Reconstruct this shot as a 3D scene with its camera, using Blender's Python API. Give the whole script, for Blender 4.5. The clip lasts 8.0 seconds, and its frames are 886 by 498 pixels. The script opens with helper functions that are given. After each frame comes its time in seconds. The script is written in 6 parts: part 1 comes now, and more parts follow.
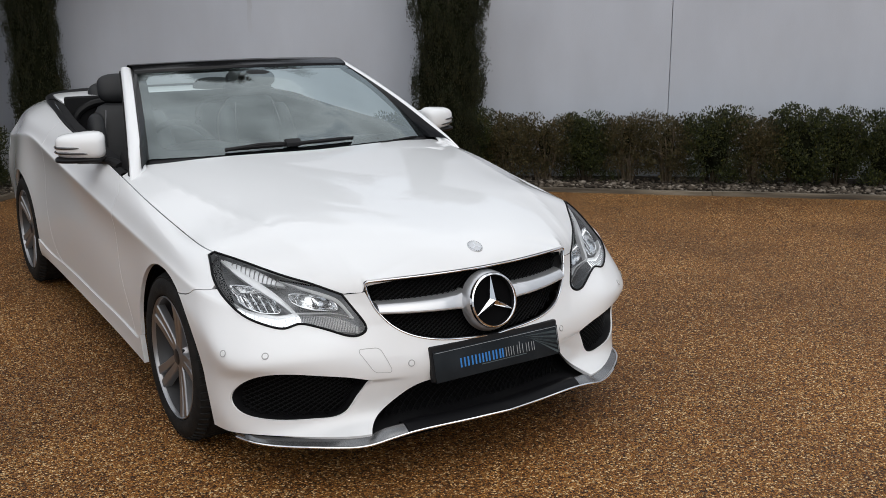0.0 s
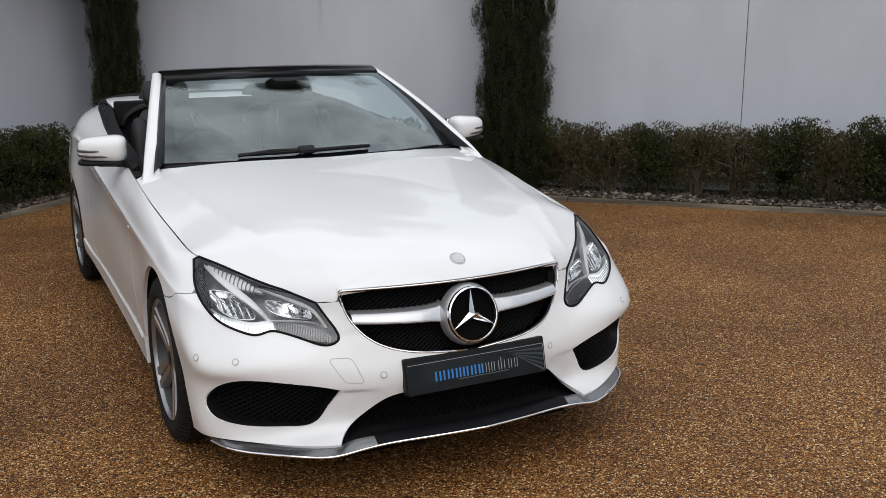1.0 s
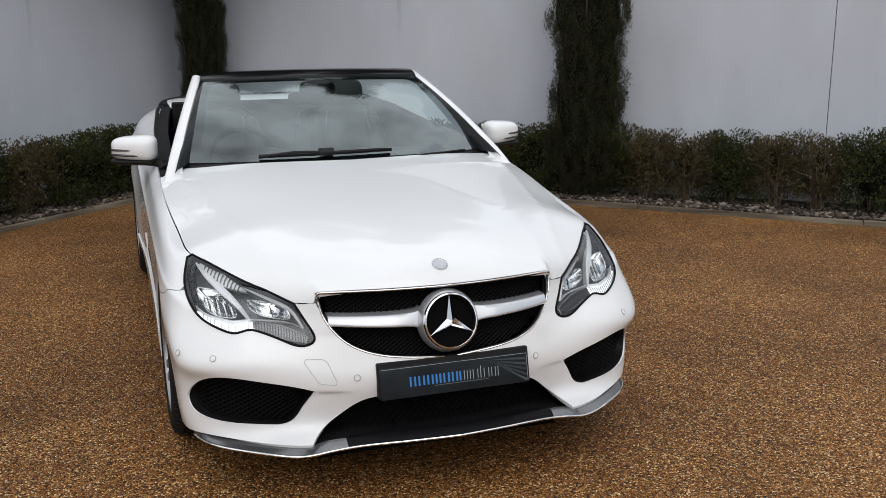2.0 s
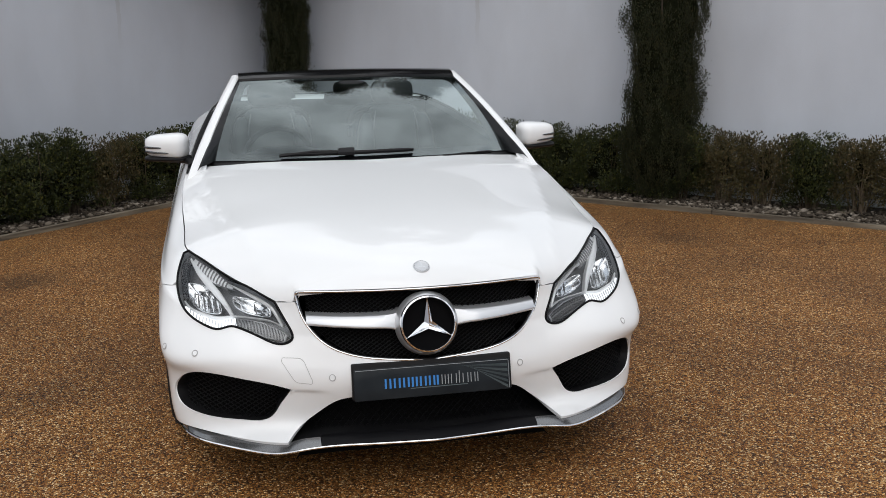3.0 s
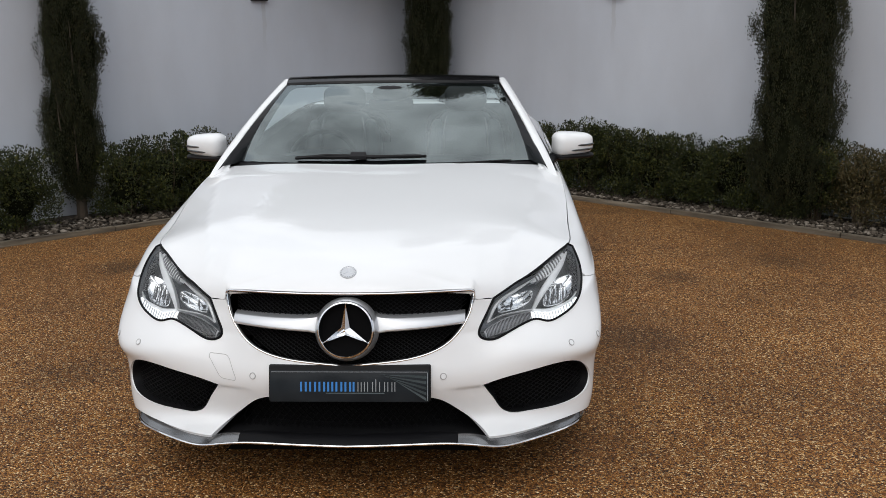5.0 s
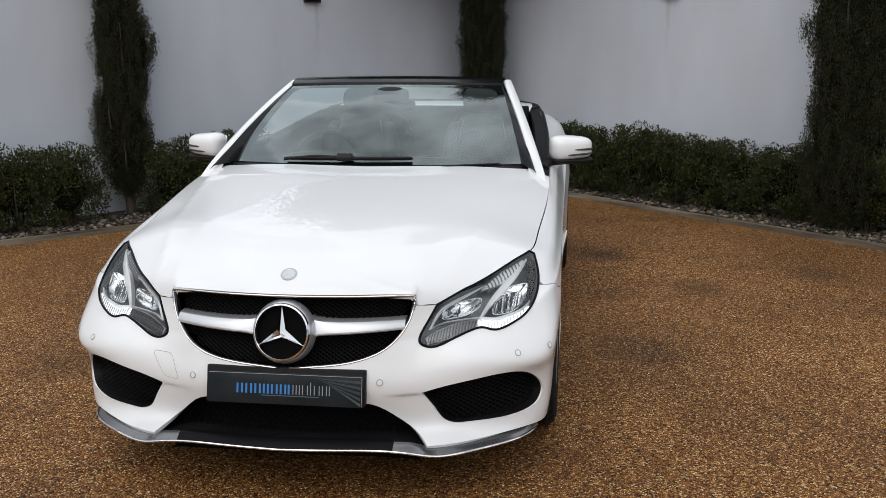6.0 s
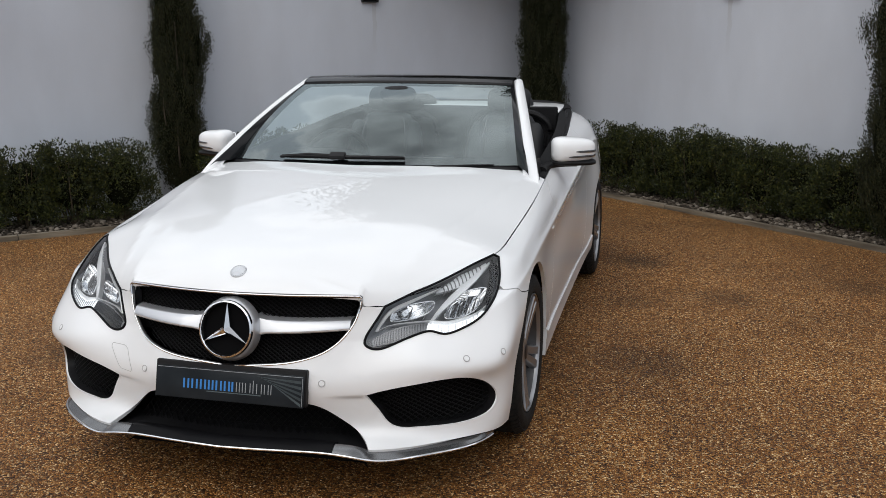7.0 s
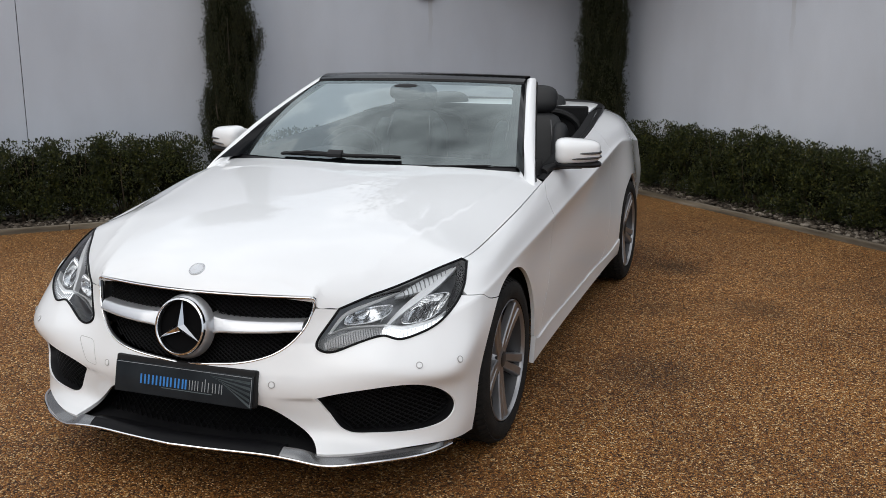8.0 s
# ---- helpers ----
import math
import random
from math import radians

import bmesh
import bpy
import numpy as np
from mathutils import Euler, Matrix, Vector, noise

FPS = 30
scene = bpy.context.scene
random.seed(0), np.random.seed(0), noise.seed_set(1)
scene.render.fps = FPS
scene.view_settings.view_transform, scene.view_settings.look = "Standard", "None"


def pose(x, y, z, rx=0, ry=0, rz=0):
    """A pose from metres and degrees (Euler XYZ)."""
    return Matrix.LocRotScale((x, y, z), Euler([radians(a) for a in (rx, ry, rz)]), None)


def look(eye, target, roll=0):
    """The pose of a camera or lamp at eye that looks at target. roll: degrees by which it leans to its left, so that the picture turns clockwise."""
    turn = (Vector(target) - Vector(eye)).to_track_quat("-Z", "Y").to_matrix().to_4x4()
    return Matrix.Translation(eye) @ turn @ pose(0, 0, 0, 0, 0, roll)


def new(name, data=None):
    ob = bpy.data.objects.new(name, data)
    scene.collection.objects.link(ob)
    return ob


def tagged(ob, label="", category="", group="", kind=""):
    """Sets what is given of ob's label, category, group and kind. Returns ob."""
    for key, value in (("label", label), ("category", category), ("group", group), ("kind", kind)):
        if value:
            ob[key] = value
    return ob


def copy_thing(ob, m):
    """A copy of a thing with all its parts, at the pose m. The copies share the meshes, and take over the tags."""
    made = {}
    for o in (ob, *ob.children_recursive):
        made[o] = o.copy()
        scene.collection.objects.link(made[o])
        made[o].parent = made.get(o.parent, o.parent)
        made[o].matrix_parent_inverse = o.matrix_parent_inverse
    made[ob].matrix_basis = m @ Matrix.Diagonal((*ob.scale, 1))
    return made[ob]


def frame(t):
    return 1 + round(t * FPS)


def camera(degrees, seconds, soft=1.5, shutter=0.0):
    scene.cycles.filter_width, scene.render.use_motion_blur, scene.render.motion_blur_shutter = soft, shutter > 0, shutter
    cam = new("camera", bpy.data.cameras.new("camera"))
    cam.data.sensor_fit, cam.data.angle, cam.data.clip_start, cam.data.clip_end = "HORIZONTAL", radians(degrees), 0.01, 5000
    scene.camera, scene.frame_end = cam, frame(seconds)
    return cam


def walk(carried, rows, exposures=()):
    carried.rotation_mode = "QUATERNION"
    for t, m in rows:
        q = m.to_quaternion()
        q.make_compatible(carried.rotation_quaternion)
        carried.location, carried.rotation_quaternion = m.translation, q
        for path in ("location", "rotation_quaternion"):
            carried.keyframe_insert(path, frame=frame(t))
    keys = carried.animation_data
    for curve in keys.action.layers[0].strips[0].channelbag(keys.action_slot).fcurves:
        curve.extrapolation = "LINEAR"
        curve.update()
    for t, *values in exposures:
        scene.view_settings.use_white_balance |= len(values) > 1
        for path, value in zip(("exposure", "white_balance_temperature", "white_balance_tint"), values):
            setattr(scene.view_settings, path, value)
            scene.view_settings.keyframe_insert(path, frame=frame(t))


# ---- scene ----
cam = camera(48.9, 8.0, soft=0.5)
PATH = [
    (0, (-1.946, -2.661, 1.606), (-0.885, -1.035, 1.125), -0.4),
    (0.5, (-1.741, -2.752, 1.591), (-0.775, -1.065, 1.122), -0.3),
    (1, (-1.529, -2.834, 1.604), (-0.659, -1.094, 1.139), -0.3),
    (2.5, (-0.84, -3.068, 1.606), (-0.319, -1.192, 1.15), -0.4),
    (3, (-0.595, -3.104, 1.605), (-0.195, -1.198, 1.148), -0.6),
    (3.5, (-0.32, -3.153, 1.592), (-0.054, -1.223, 1.138), -0.6),
    (4, (-0.068, -3.167, 1.587), (0.082, -1.224, 1.138), -0.5),
    (4.5, (0.177, -3.165, 1.598), (0.222, -1.215, 1.155), -0.5),
    (6, (0.982, -3.034, 1.586), (0.711, -1.101, 1.151), -0.4),
    (6.5, (1.24, -2.945, 1.581), (0.873, -1.027, 1.147), -0.3),
    (7, (1.491, -2.862, 1.568), (1.008, -0.97, 1.137), -0.3),
    (7.5, (1.719, -2.745, 1.571), (1.134, -0.883, 1.135), -0.2),
    (8, (1.92, -2.635, 1.572), (1.244, -0.804, 1.134), -0.1),
]
walk(cam, [(t, look(eye, target, roll)) for t, eye, target, roll in PATH],
     exposures=[(0.0, 0.32), (1.0, 0.34), (2.5, 0.40), (4.0, 0.42), (8.0, 0.42)])

# ---- light ----
world = bpy.data.worlds.new("sky")
scene.world = world
world.use_nodes = True
wn, wl = world.node_tree.nodes, world.node_tree.links
sky = wn.new("ShaderNodeTexSky")
sky.sky_type, sky.sun_disc = "NISHITA", False
sky.sun_elevation, sky.sun_rotation = radians(45), radians(194)
sky.dust_density, sky.air_density = 3.0, 1.0
coord = wn.new("ShaderNodeTexCoord")
cloud = wn.new("ShaderNodeTexNoise")
cloud.inputs["Scale"].default_value, cloud.inputs["Detail"].default_value = 2.6, 6.0
wl.new(coord.outputs["Generated"], cloud.inputs["Vector"])
# ragged bright cloud stands over a greyer bank near the horizon
part_z = wn.new("ShaderNodeSeparateXYZ")
wl.new(coord.outputs["Generated"], part_z.inputs["Vector"])
bank = wn.new("ShaderNodeMath")
bank.operation = "MULTIPLY_ADD"
bank.inputs[1].default_value = 0.34
wl.new(part_z.outputs["Z"], bank.inputs[0])
wl.new(cloud.outputs["Fac"], bank.inputs[2])
ramp = wn.new("ShaderNodeValToRGB")
for stop, (place, tone) in zip((*ramp.color_ramp.elements, ramp.color_ramp.elements.new(0.5), ramp.color_ramp.elements.new(0.6)), ((0.50, (5.0, 5.4, 6.0, 1)), (1.0, (9.6, 9.8, 10.0, 1)), (0.655, (6.3, 6.7, 7.25, 1)), (0.685, (9.2, 9.45, 9.75, 1)))):
    stop.position, stop.color = place, tone
wl.new(bank.outputs["Value"], ramp.inputs["Fac"])
mix = wn.new("ShaderNodeMix")
mix.data_type = "RGBA"
mix.inputs["Factor"].default_value = 0.88
wl.new(sky.outputs["Color"], mix.inputs["A"])
wl.new(ramp.outputs["Color"], mix.inputs["B"])
# an overcast sky is brighter overhead than at the horizon
lift_z = wn.new("ShaderNodeMapRange")
lift_z.inputs["From Min"].default_value, lift_z.inputs["From Max"].default_value = 0.0, 1.0
lift_z.inputs["To Min"].default_value, lift_z.inputs["To Max"].default_value = 0.62, 1.38
wl.new(part_z.outputs["Z"], lift_z.inputs["Value"])
dome = wn.new("ShaderNodeVectorMath")
dome.operation = "SCALE"
wl.new(mix.outputs["Result"], dome.inputs["Vector"])
wl.new(lift_z.outputs["Result"], dome.inputs["Scale"])
wl.new(dome.outputs["Vector"], wn["Background"].inputs["Color"])
wn["Background"].inputs["Strength"].default_value = 0.1

sun = new("sun", bpy.data.lights.new("sun", "SUN"))
sun.data.energy, sun.data.angle, sun.data.color = 0.65, radians(70), (1.0, 0.97, 0.92)
sun.matrix_world = look((-2.2, -7, 9), (0, 2, 0))


# ---- materials ----
def shader(name, color, rough=0.5, metal=0.0, **extra):
    m = bpy.data.materials.new(name)
    m.use_nodes = True
    b = m.node_tree.nodes["Principled BSDF"]
    b.inputs["Base Color"].default_value = (*color, 1)
    b.inputs["Roughness"].default_value, b.inputs["Metallic"].default_value = rough, metal
    for key, value in extra.items():
        b.inputs[key.replace("_", " ").replace("weight", "Weight").replace("roughness", "Roughness")].default_value = value
    return m


def node(m, kind, **values):
    n = m.node_tree.nodes.new(kind)
    for key, value in values.items():
        n.inputs[key].default_value = value
    return n


def varied(m, stops, scale=5.0, detail=4.0, bump=0.0, bump_scale=None, rough=None, stretch=(1, 1, 1), second=None):
    """Noise-driven base colour over stops, with bump and roughness spread."""
    t, b = m.node_tree, m.node_tree.nodes["Principled BSDF"]
    c = node(m, "ShaderNodeTexCoord")
    mp = node(m, "ShaderNodeMapping", Scale=stretch)
    t.links.new(c.outputs["Object"], mp.inputs["Vector"])
    n = node(m, "ShaderNodeTexNoise", Scale=scale, Detail=detail)
    t.links.new(mp.outputs["Vector"], n.inputs["Vector"])
    r = node(m, "ShaderNodeValToRGB")
    els = r.color_ramp.elements
    while len(els) < len(stops):
        els.new(0.5)
    for e, (pos, col) in zip(els, stops):
        e.position, e.color = pos, (*col, 1)
    t.links.new(n.outputs["Fac"], r.inputs["Fac"])
    out = r.outputs["Color"]
    if second:
        n2 = node(m, "ShaderNodeTexNoise", Scale=second[0], Detail=5.0)
        t.links.new(mp.outputs["Vector"], n2.inputs["Vector"])
        r2 = node(m, "ShaderNodeValToRGB")
        r2.color_ramp.elements[0].position, r2.color_ramp.elements[0].color = 0.35, (*second[1], 1)
        r2.color_ramp.elements[1].position, r2.color_ramp.elements[1].color = 0.65, (1, 1, 1, 1)
        t.links.new(n2.outputs["Fac"], r2.inputs["Fac"])
        mx = node(m, "ShaderNodeMix")
        mx.data_type, mx.blend_type = "RGBA", "MULTIPLY"
        mx.inputs["Factor"].default_value = 1.0
        t.links.new(out, mx.inputs["A"])
        t.links.new(r2.outputs["Color"], mx.inputs["B"])
        out = mx.outputs["Result"]
    t.links.new(out, b.inputs["Base Color"])
    if bump:
        n3 = node(m, "ShaderNodeTexNoise", Scale=bump_scale or scale * 8, Detail=5.0)
        t.links.new(mp.outputs["Vector"], n3.inputs["Vector"])
        bp = node(m, "ShaderNodeBump", Strength=bump, Distance=0.01)
        t.links.new(n3.outputs["Fac"], bp.inputs["Height"])
        t.links.new(bp.outputs["Normal"], b.inputs["Normal"])
    if rough:
        rr = node(m, "ShaderNodeMapRange")
        rr.inputs["To Min"].default_value, rr.inputs["To Max"].default_value = rough
        t.links.new(n.outputs["Fac"], rr.inputs["Value"])
        t.links.new(rr.outputs["Result"], b.inputs["Roughness"])
    return m


PAINT = shader("white_paint", (0.828, 0.838, 0.848), 0.5, Specular_IOR_Level=0.25, Coat_weight=1.0, Coat_roughness=0.012)
GLOSS_BLACK = shader("gloss_black", (0.012, 0.012, 0.014), 0.12, Coat_weight=0.6, Coat_roughness=0.03)
PLASTIC = varied(shader("black_plastic", (0.01, 0.01, 0.01), 0.5, Specular_IOR_Level=0.22), [(0.3, (0.007, 0.007, 0.008)), (0.7, (0.012, 0.012, 0.013))], 12, bump=0.04)
DARK = shader("dark_void", (0.006, 0.006, 0.006), 0.9, Specular_IOR_Level=0.05)
CHROME = shader("chrome", (0.82, 0.83, 0.85), 0.06, 1.0)
RUBBER = varied(shader("tyre_rubber", (0.02, 0.02, 0.02), 0.8, Specular_IOR_Level=0.2), [(0.3, (0.009, 0.009, 0.009)), (0.7, (0.020, 0.019, 0.018))], 30, bump=0.15)
RIM = shader("grey_alloy", (0.31, 0.31, 0.32), 0.32, 0.8, Coat_weight=0.3)
RIM_DARK = shader("dark_alloy", (0.05, 0.05, 0.053), 0.4, 0.7)
STEEL = shader("brake_steel", (0.35, 0.33, 0.31), 0.35, 1.0)
LEATHER = varied(shader("grey_leather", (0.04, 0.04, 0.043), 0.5, Specular_IOR_Level=0.3), [(0.3, (0.014, 0.0147, 0.016)), (0.7, (0.022, 0.0228, 0.025))], 6)
FABRIC = varied(shader("black_fabric", (0.012, 0.012, 0.013), 0.9, Specular_IOR_Level=0.2), [(0.3, (0.010, 0.010, 0.011)), (0.7, (0.015, 0.015, 0.016))], 8)


def glass(name, tint, rough=0.0, ior=1.45, gloss=(1, 1, 1)):
    m = bpy.data.materials.new(name)
    m.use_nodes = True
    t = m.node_tree
    t.nodes.remove(t.nodes["Principled BSDF"])
    tr = node(m, "ShaderNodeBsdfTransparent", Color=(*tint, 1))
    gl = node(m, "ShaderNodeBsdfGlossy", Roughness=rough, Color=(*gloss, 1))
    fr = node(m, "ShaderNodeFresnel", IOR=ior)
    mx = node(m, "ShaderNodeMixShader")
    t.links.new(fr.outputs["Fac"], mx.inputs["Fac"])
    t.links.new(tr.outputs["BSDF"], mx.inputs[1])
    t.links.new(gl.outputs["BSDF"], mx.inputs[2])
    t.links.new(mx.outputs["Shader"], t.nodes["Material Output"].inputs["Surface"])
    return m


SCREEN_GLASS = glass("windscreen_glass", (0.72, 0.84, 0.83), 0.0, 2.4, (0.90, 1.0, 1.0))
LENS = glass("clear_lens", (0.93, 0.94, 0.95), 0.0, 1.45)


# ---- mesh helpers ----
SPLINES = {}


def basis(knots, q):
    """Weights of a natural cubic spline through values at knots, at the places q."""
    k = np.asarray(knots, float)
    n, h = len(k), np.diff(k)
    key = k.tobytes()
    if key not in SPLINES:
        a, b = np.zeros((n, n)), np.zeros((n, n))
        a[0, 0] = a[-1, -1] = 1
        for i in range(1, n - 1):
            a[i, i - 1:i + 2] = h[i - 1], 2 * (h[i - 1] + h[i]), h[i]
            b[i, i - 1:i + 2] = 6 / h[i - 1], -6 / h[i - 1] - 6 / h[i], 6 / h[i]
        SPLINES[key] = np.linalg.solve(a, b)
    m = SPLINES[key]
    q = np.clip(np.asarray(q, float), k[0], k[-1])
    i = np.clip(np.searchsorted(k, q, "right") - 1, 0, n - 2)
    d, s = h[i], (q - k[i])
    e = d - s
    w = ((e ** 3 / d - e * d) / 6)[:, None] * m[i] + ((s ** 3 / d - s * d) / 6)[:, None] * m[i + 1]
    r = np.arange(len(q))
    w[r, i] += e / d
    w[r, i + 1] += s / d
    return w


def curve_through(points, n, closed=False, corners=()):
    """n points on a smooth curve through the given ones, which stays sharp at the corners."""
    p = np.asarray(points, float)
    if closed:
        c0 = corners[0] if corners else 0
        p = np.vstack([np.roll(p, -c0, 0), np.roll(p, -c0, 0)[:1]])
        corners = [(c - c0) % (len(p) - 1) for c in corners]
        if not corners:
            p3 = np.vstack([p[:-1], p[:-1], p])
            t = np.r_[0, np.cumsum(np.linalg.norm(np.diff(p3, axis=0), axis=1))]
            lo, hi = t[len(p) - 1], t[2 * (len(p) - 1)]
            return basis(t, np.linspace(lo, hi, n, endpoint=False)) @ p3
    breaks = sorted({0, len(p) - 1, *corners})
    length = np.linalg.norm(np.diff(p, axis=0), axis=1)
    out = []
    for a, b in zip(breaks, breaks[1:]):
        part_p = p[a:b + 1]
        t = np.r_[0, np.cumsum(length[a:b])]
        k = max(2, round(n * t[-1] / length.sum()))
        q = np.linspace(0, t[-1], k, endpoint=False)
        out.append(basis(t, q) @ part_p if len(part_p) > 2 else part_p[0] + (q / t[-1])[:, None] * (part_p[1] - part_p[0]))
    out = np.vstack(out)
    return out if closed else np.vstack([out, p[-1]])


def inside(q, loop):
    x, y = q[:, 0][:, None], q[:, 1][:, None]
    a, b = loop, np.roll(loop, -1, 0)
    cross = ((a[:, 1] > y) != (b[:, 1] > y)) & (x < (b[:, 0] - a[:, 0]) * (y - a[:, 1]) / (b[:, 1] - a[:, 1] + 1e-12) + a[:, 0])
    return cross.sum(1) % 2 == 1


class Surface:
    """A surface P(a, b) in metres; outward is away from the middle of the car."""
    def P(self, a, b):
        raise NotImplementedError

    def frame_at(self, a, b, e=1e-3):
        p = self.P(a, b)
        da, db = (self.P(a + e, b) - self.P(a - e, b)) / (2 * e), (self.P(a, b + e) - self.P(a, b - e)) / (2 * e)
        n = np.cross(da, db)
        n /= np.linalg.norm(n, axis=1)[:, None] + 1e-12
        mid = np.stack([p[:, 0] * 0, np.clip(p[:, 1], 0.9, 3.6), p[:, 2] * 0 + 0.4], 1)
        n *= np.sign(((p - mid) * n).sum(1))[:, None]
        return p, n, da, db

    def find(self, targets, axes, start):
        """Parameters at which the coordinates named by axes take the target values."""
        key = (id(self), tuple(axes), float(start[0][0]), float(start[0][-1]))
        if key not in SPLINES:
            g = np.stack(np.meshgrid(*start, indexing="ij"), -1).reshape(-1, 2)
            SPLINES[key] = g, self.P(g[:, 0], g[:, 1])[:, axes]
        g, gp = SPLINES[key]
        t = np.asarray(targets, float)
        best = np.array([g[np.argmin(((gp - x) ** 2).sum(1))] for x in t])
        for _ in range(5):
            p, n, da, db = self.frame_at(best[:, 0], best[:, 1])
            r = t - p[:, axes]
            j = np.stack([da[:, axes], db[:, axes]], -1)
            jt = np.swapaxes(j, 1, 2)
            step = np.linalg.solve(jt @ j + 1e-7 * np.eye(2), (jt @ r[:, :, None]))[:, :, 0]
            best = best + np.clip(step, -0.3, 0.3)
            best[:, 0] = np.clip(best[:, 0], start[0][0], start[0][-1])
            best[:, 1] = np.clip(best[:, 1], start[1][0], start[1][-1])
        return best

    def shrink(self, loop, gap):
        """The loop drawn inwards by gap metres."""
        p, n, da, db = self.frame_at(loop[:, 0], loop[:, 1])
        area = (loop[:, 0] * np.roll(loop[:, 1], -1) - np.roll(loop[:, 0], -1) * loop[:, 1]).sum()
        tan = np.roll(loop, -1, 0) - np.roll(loop, 1, 0)
        tan3 = da * tan[:, :1] + db * tan[:, 1:]
        side = np.cross(n, tan3)
        side /= np.linalg.norm(side, axis=1)[:, None] + 1e-12
        want = side * gap
        j = np.stack([da, db], -1)
        jt = np.swapaxes(j, 1, 2)
        step = np.linalg.solve(jt @ j + 1e-9 * np.eye(2), (jt @ want[:, :, None]))[:, :, 0]
        inward = np.stack([-tan[:, 1], tan[:, 0]], 1) * np.sign(area)
        step *= np.sign((step * inward).sum(1))[:, None]
        return loop + step


from mathutils.geometry import delaunay_2d_cdt


def triangulate(loops, grid, metric):
    """Points and triangles that fill loops[0] less the other loops, with the grid's points inside."""
    m = np.asarray(metric)
    step = np.asarray(grid)
    lo, hi = loops[0].min(0), loops[0].max(0)
    g = np.stack(np.meshgrid(np.arange(lo[0] + step[0] / 2, hi[0], step[0]), np.arange(lo[1] + step[1] / 2, hi[1], step[1]), indexing="ij"), -1).reshape(-1, 2)
    keep = inside(g, loops[0])
    for h in loops[1:]:
        keep &= ~inside(g, h)
    g = g[keep]
    edge = np.vstack(loops)
    if len(g):
        near = np.array([(np.abs((edge - q) / step).max(1)).min() for q in g])
        g = g[near > 0.4]
    pts = np.vstack([edge, g]) * m
    edges, k = [], 0
    for l in loops:
        edges += [(k + i, k + (i + 1) % len(l)) for i in range(len(l))]
        k += len(l)
    v, _, f, *_ = delaunay_2d_cdt([Vector(q) for q in pts.tolist()], edges, [], 0, 1e-7)
    v = np.array([tuple(q) for q in v]) / m
    f = np.array(f)
    c = v[f].mean(1)
    keep = inside(c, loops[0])
    for h in loops[1:]:
        keep &= ~inside(c, h)
    return v, f[keep]


def sheet_mesh(name, surface, loops, grid, metric=(0.3, 0.1), depth=0.012, lift=0.0, flip=False):
    """A skin over the loops on the surface, with a rim that turns inwards by depth."""
    q, f = triangulate(loops, grid, metric)
    p, n, _, _ = surface.frame_at(q[:, 0], q[:, 1])
    p = p + n * lift
    tri = p[f]
    wrong = (np.cross(tri[:, 1] - tri[:, 0], tri[:, 2] - tri[:, 0]) * n[f].mean(1)).sum(1) < 0
    f[wrong] = f[wrong][:, ::-1]
    verts, faces, normals = p.tolist(), f.tolist(), n.tolist()
    if depth:
        count = {}
        for a, b, c in faces:
            for e in ((a, b), (b, c), (c, a)):
                count[e] = 1
        for a, b in [e for e in count if (e[1], e[0]) not in count]:
            t = p[b] - p[a]
            o = np.cross(t, n[a])
            o /= np.linalg.norm(o) + 1e-12
            k = len(verts)
            verts += [p[a].tolist(), p[b].tolist(), (p[b] - n[b] * depth).tolist(), (p[a] - n[a] * depth).tolist()]
            normals += [o.tolist()] * 4
            faces.append([k + 1, k, k + 3, k + 2])
    if flip:
        verts = [(-x, y, z) for x, y, z in verts]
        normals = [(-x, y, z) for x, y, z in normals]
        faces = [c[::-1] for c in faces]
    me = bpy.data.meshes.new(name)
    me.from_pydata(verts, [], faces)
    me.update()
    me.shade_smooth()
    me.normals_split_custom_set_from_vertices(normals)
    return me


def put(name, me, material, parent=None, label=""):
    ob = new(name, me)
    if material:
        me.materials.append(material)
    if parent:
        ob.parent = parent
    return tagged(ob, label)


def part(name, bm, material, parent, label="", smooth=True):
    """One bmesh as one mesh object under a thing or a part."""
    me = bpy.data.meshes.new(name)
    bm.to_mesh(me)
    bm.free()
    if smooth:
        me.shade_smooth()
        me.set_sharp_from_angle(angle=radians(38))
    return put(name, me, material, parent, label)


def box(bm, size, m=Matrix(), bevel=0.0, seg=2):
    r = bmesh.ops.create_cube(bm, size=1.0, matrix=m @ Matrix.Diagonal((*size, 1)))
    if bevel:
        es = list({e for v in r["verts"] for e in v.link_edges})
        bmesh.ops.bevel(bm, geom=es, offset=bevel, segments=seg, profile=0.7, affect="EDGES")
    return bm


def lathe(bm, profile, seg=48, axis="x", m=Matrix()):
    """Turns a profile of (radius, along) round the axis."""
    rings = []
    for r, h in profile:
        ring = []
        for i in range(seg):
            a = 2 * math.pi * i / seg
            c, s = r * math.cos(a), r * math.sin(a)
            ring.append(bm.verts.new(m @ Vector({"x": (h, c, s), "y": (c, h, s), "z": (c, s, h)}[axis])))
        rings.append(ring)
    for a, b in zip(rings, rings[1:]):
        for i in range(seg):
            bm.faces.new((a[i], a[(i + 1) % seg], b[(i + 1) % seg], b[i]))
    return bm


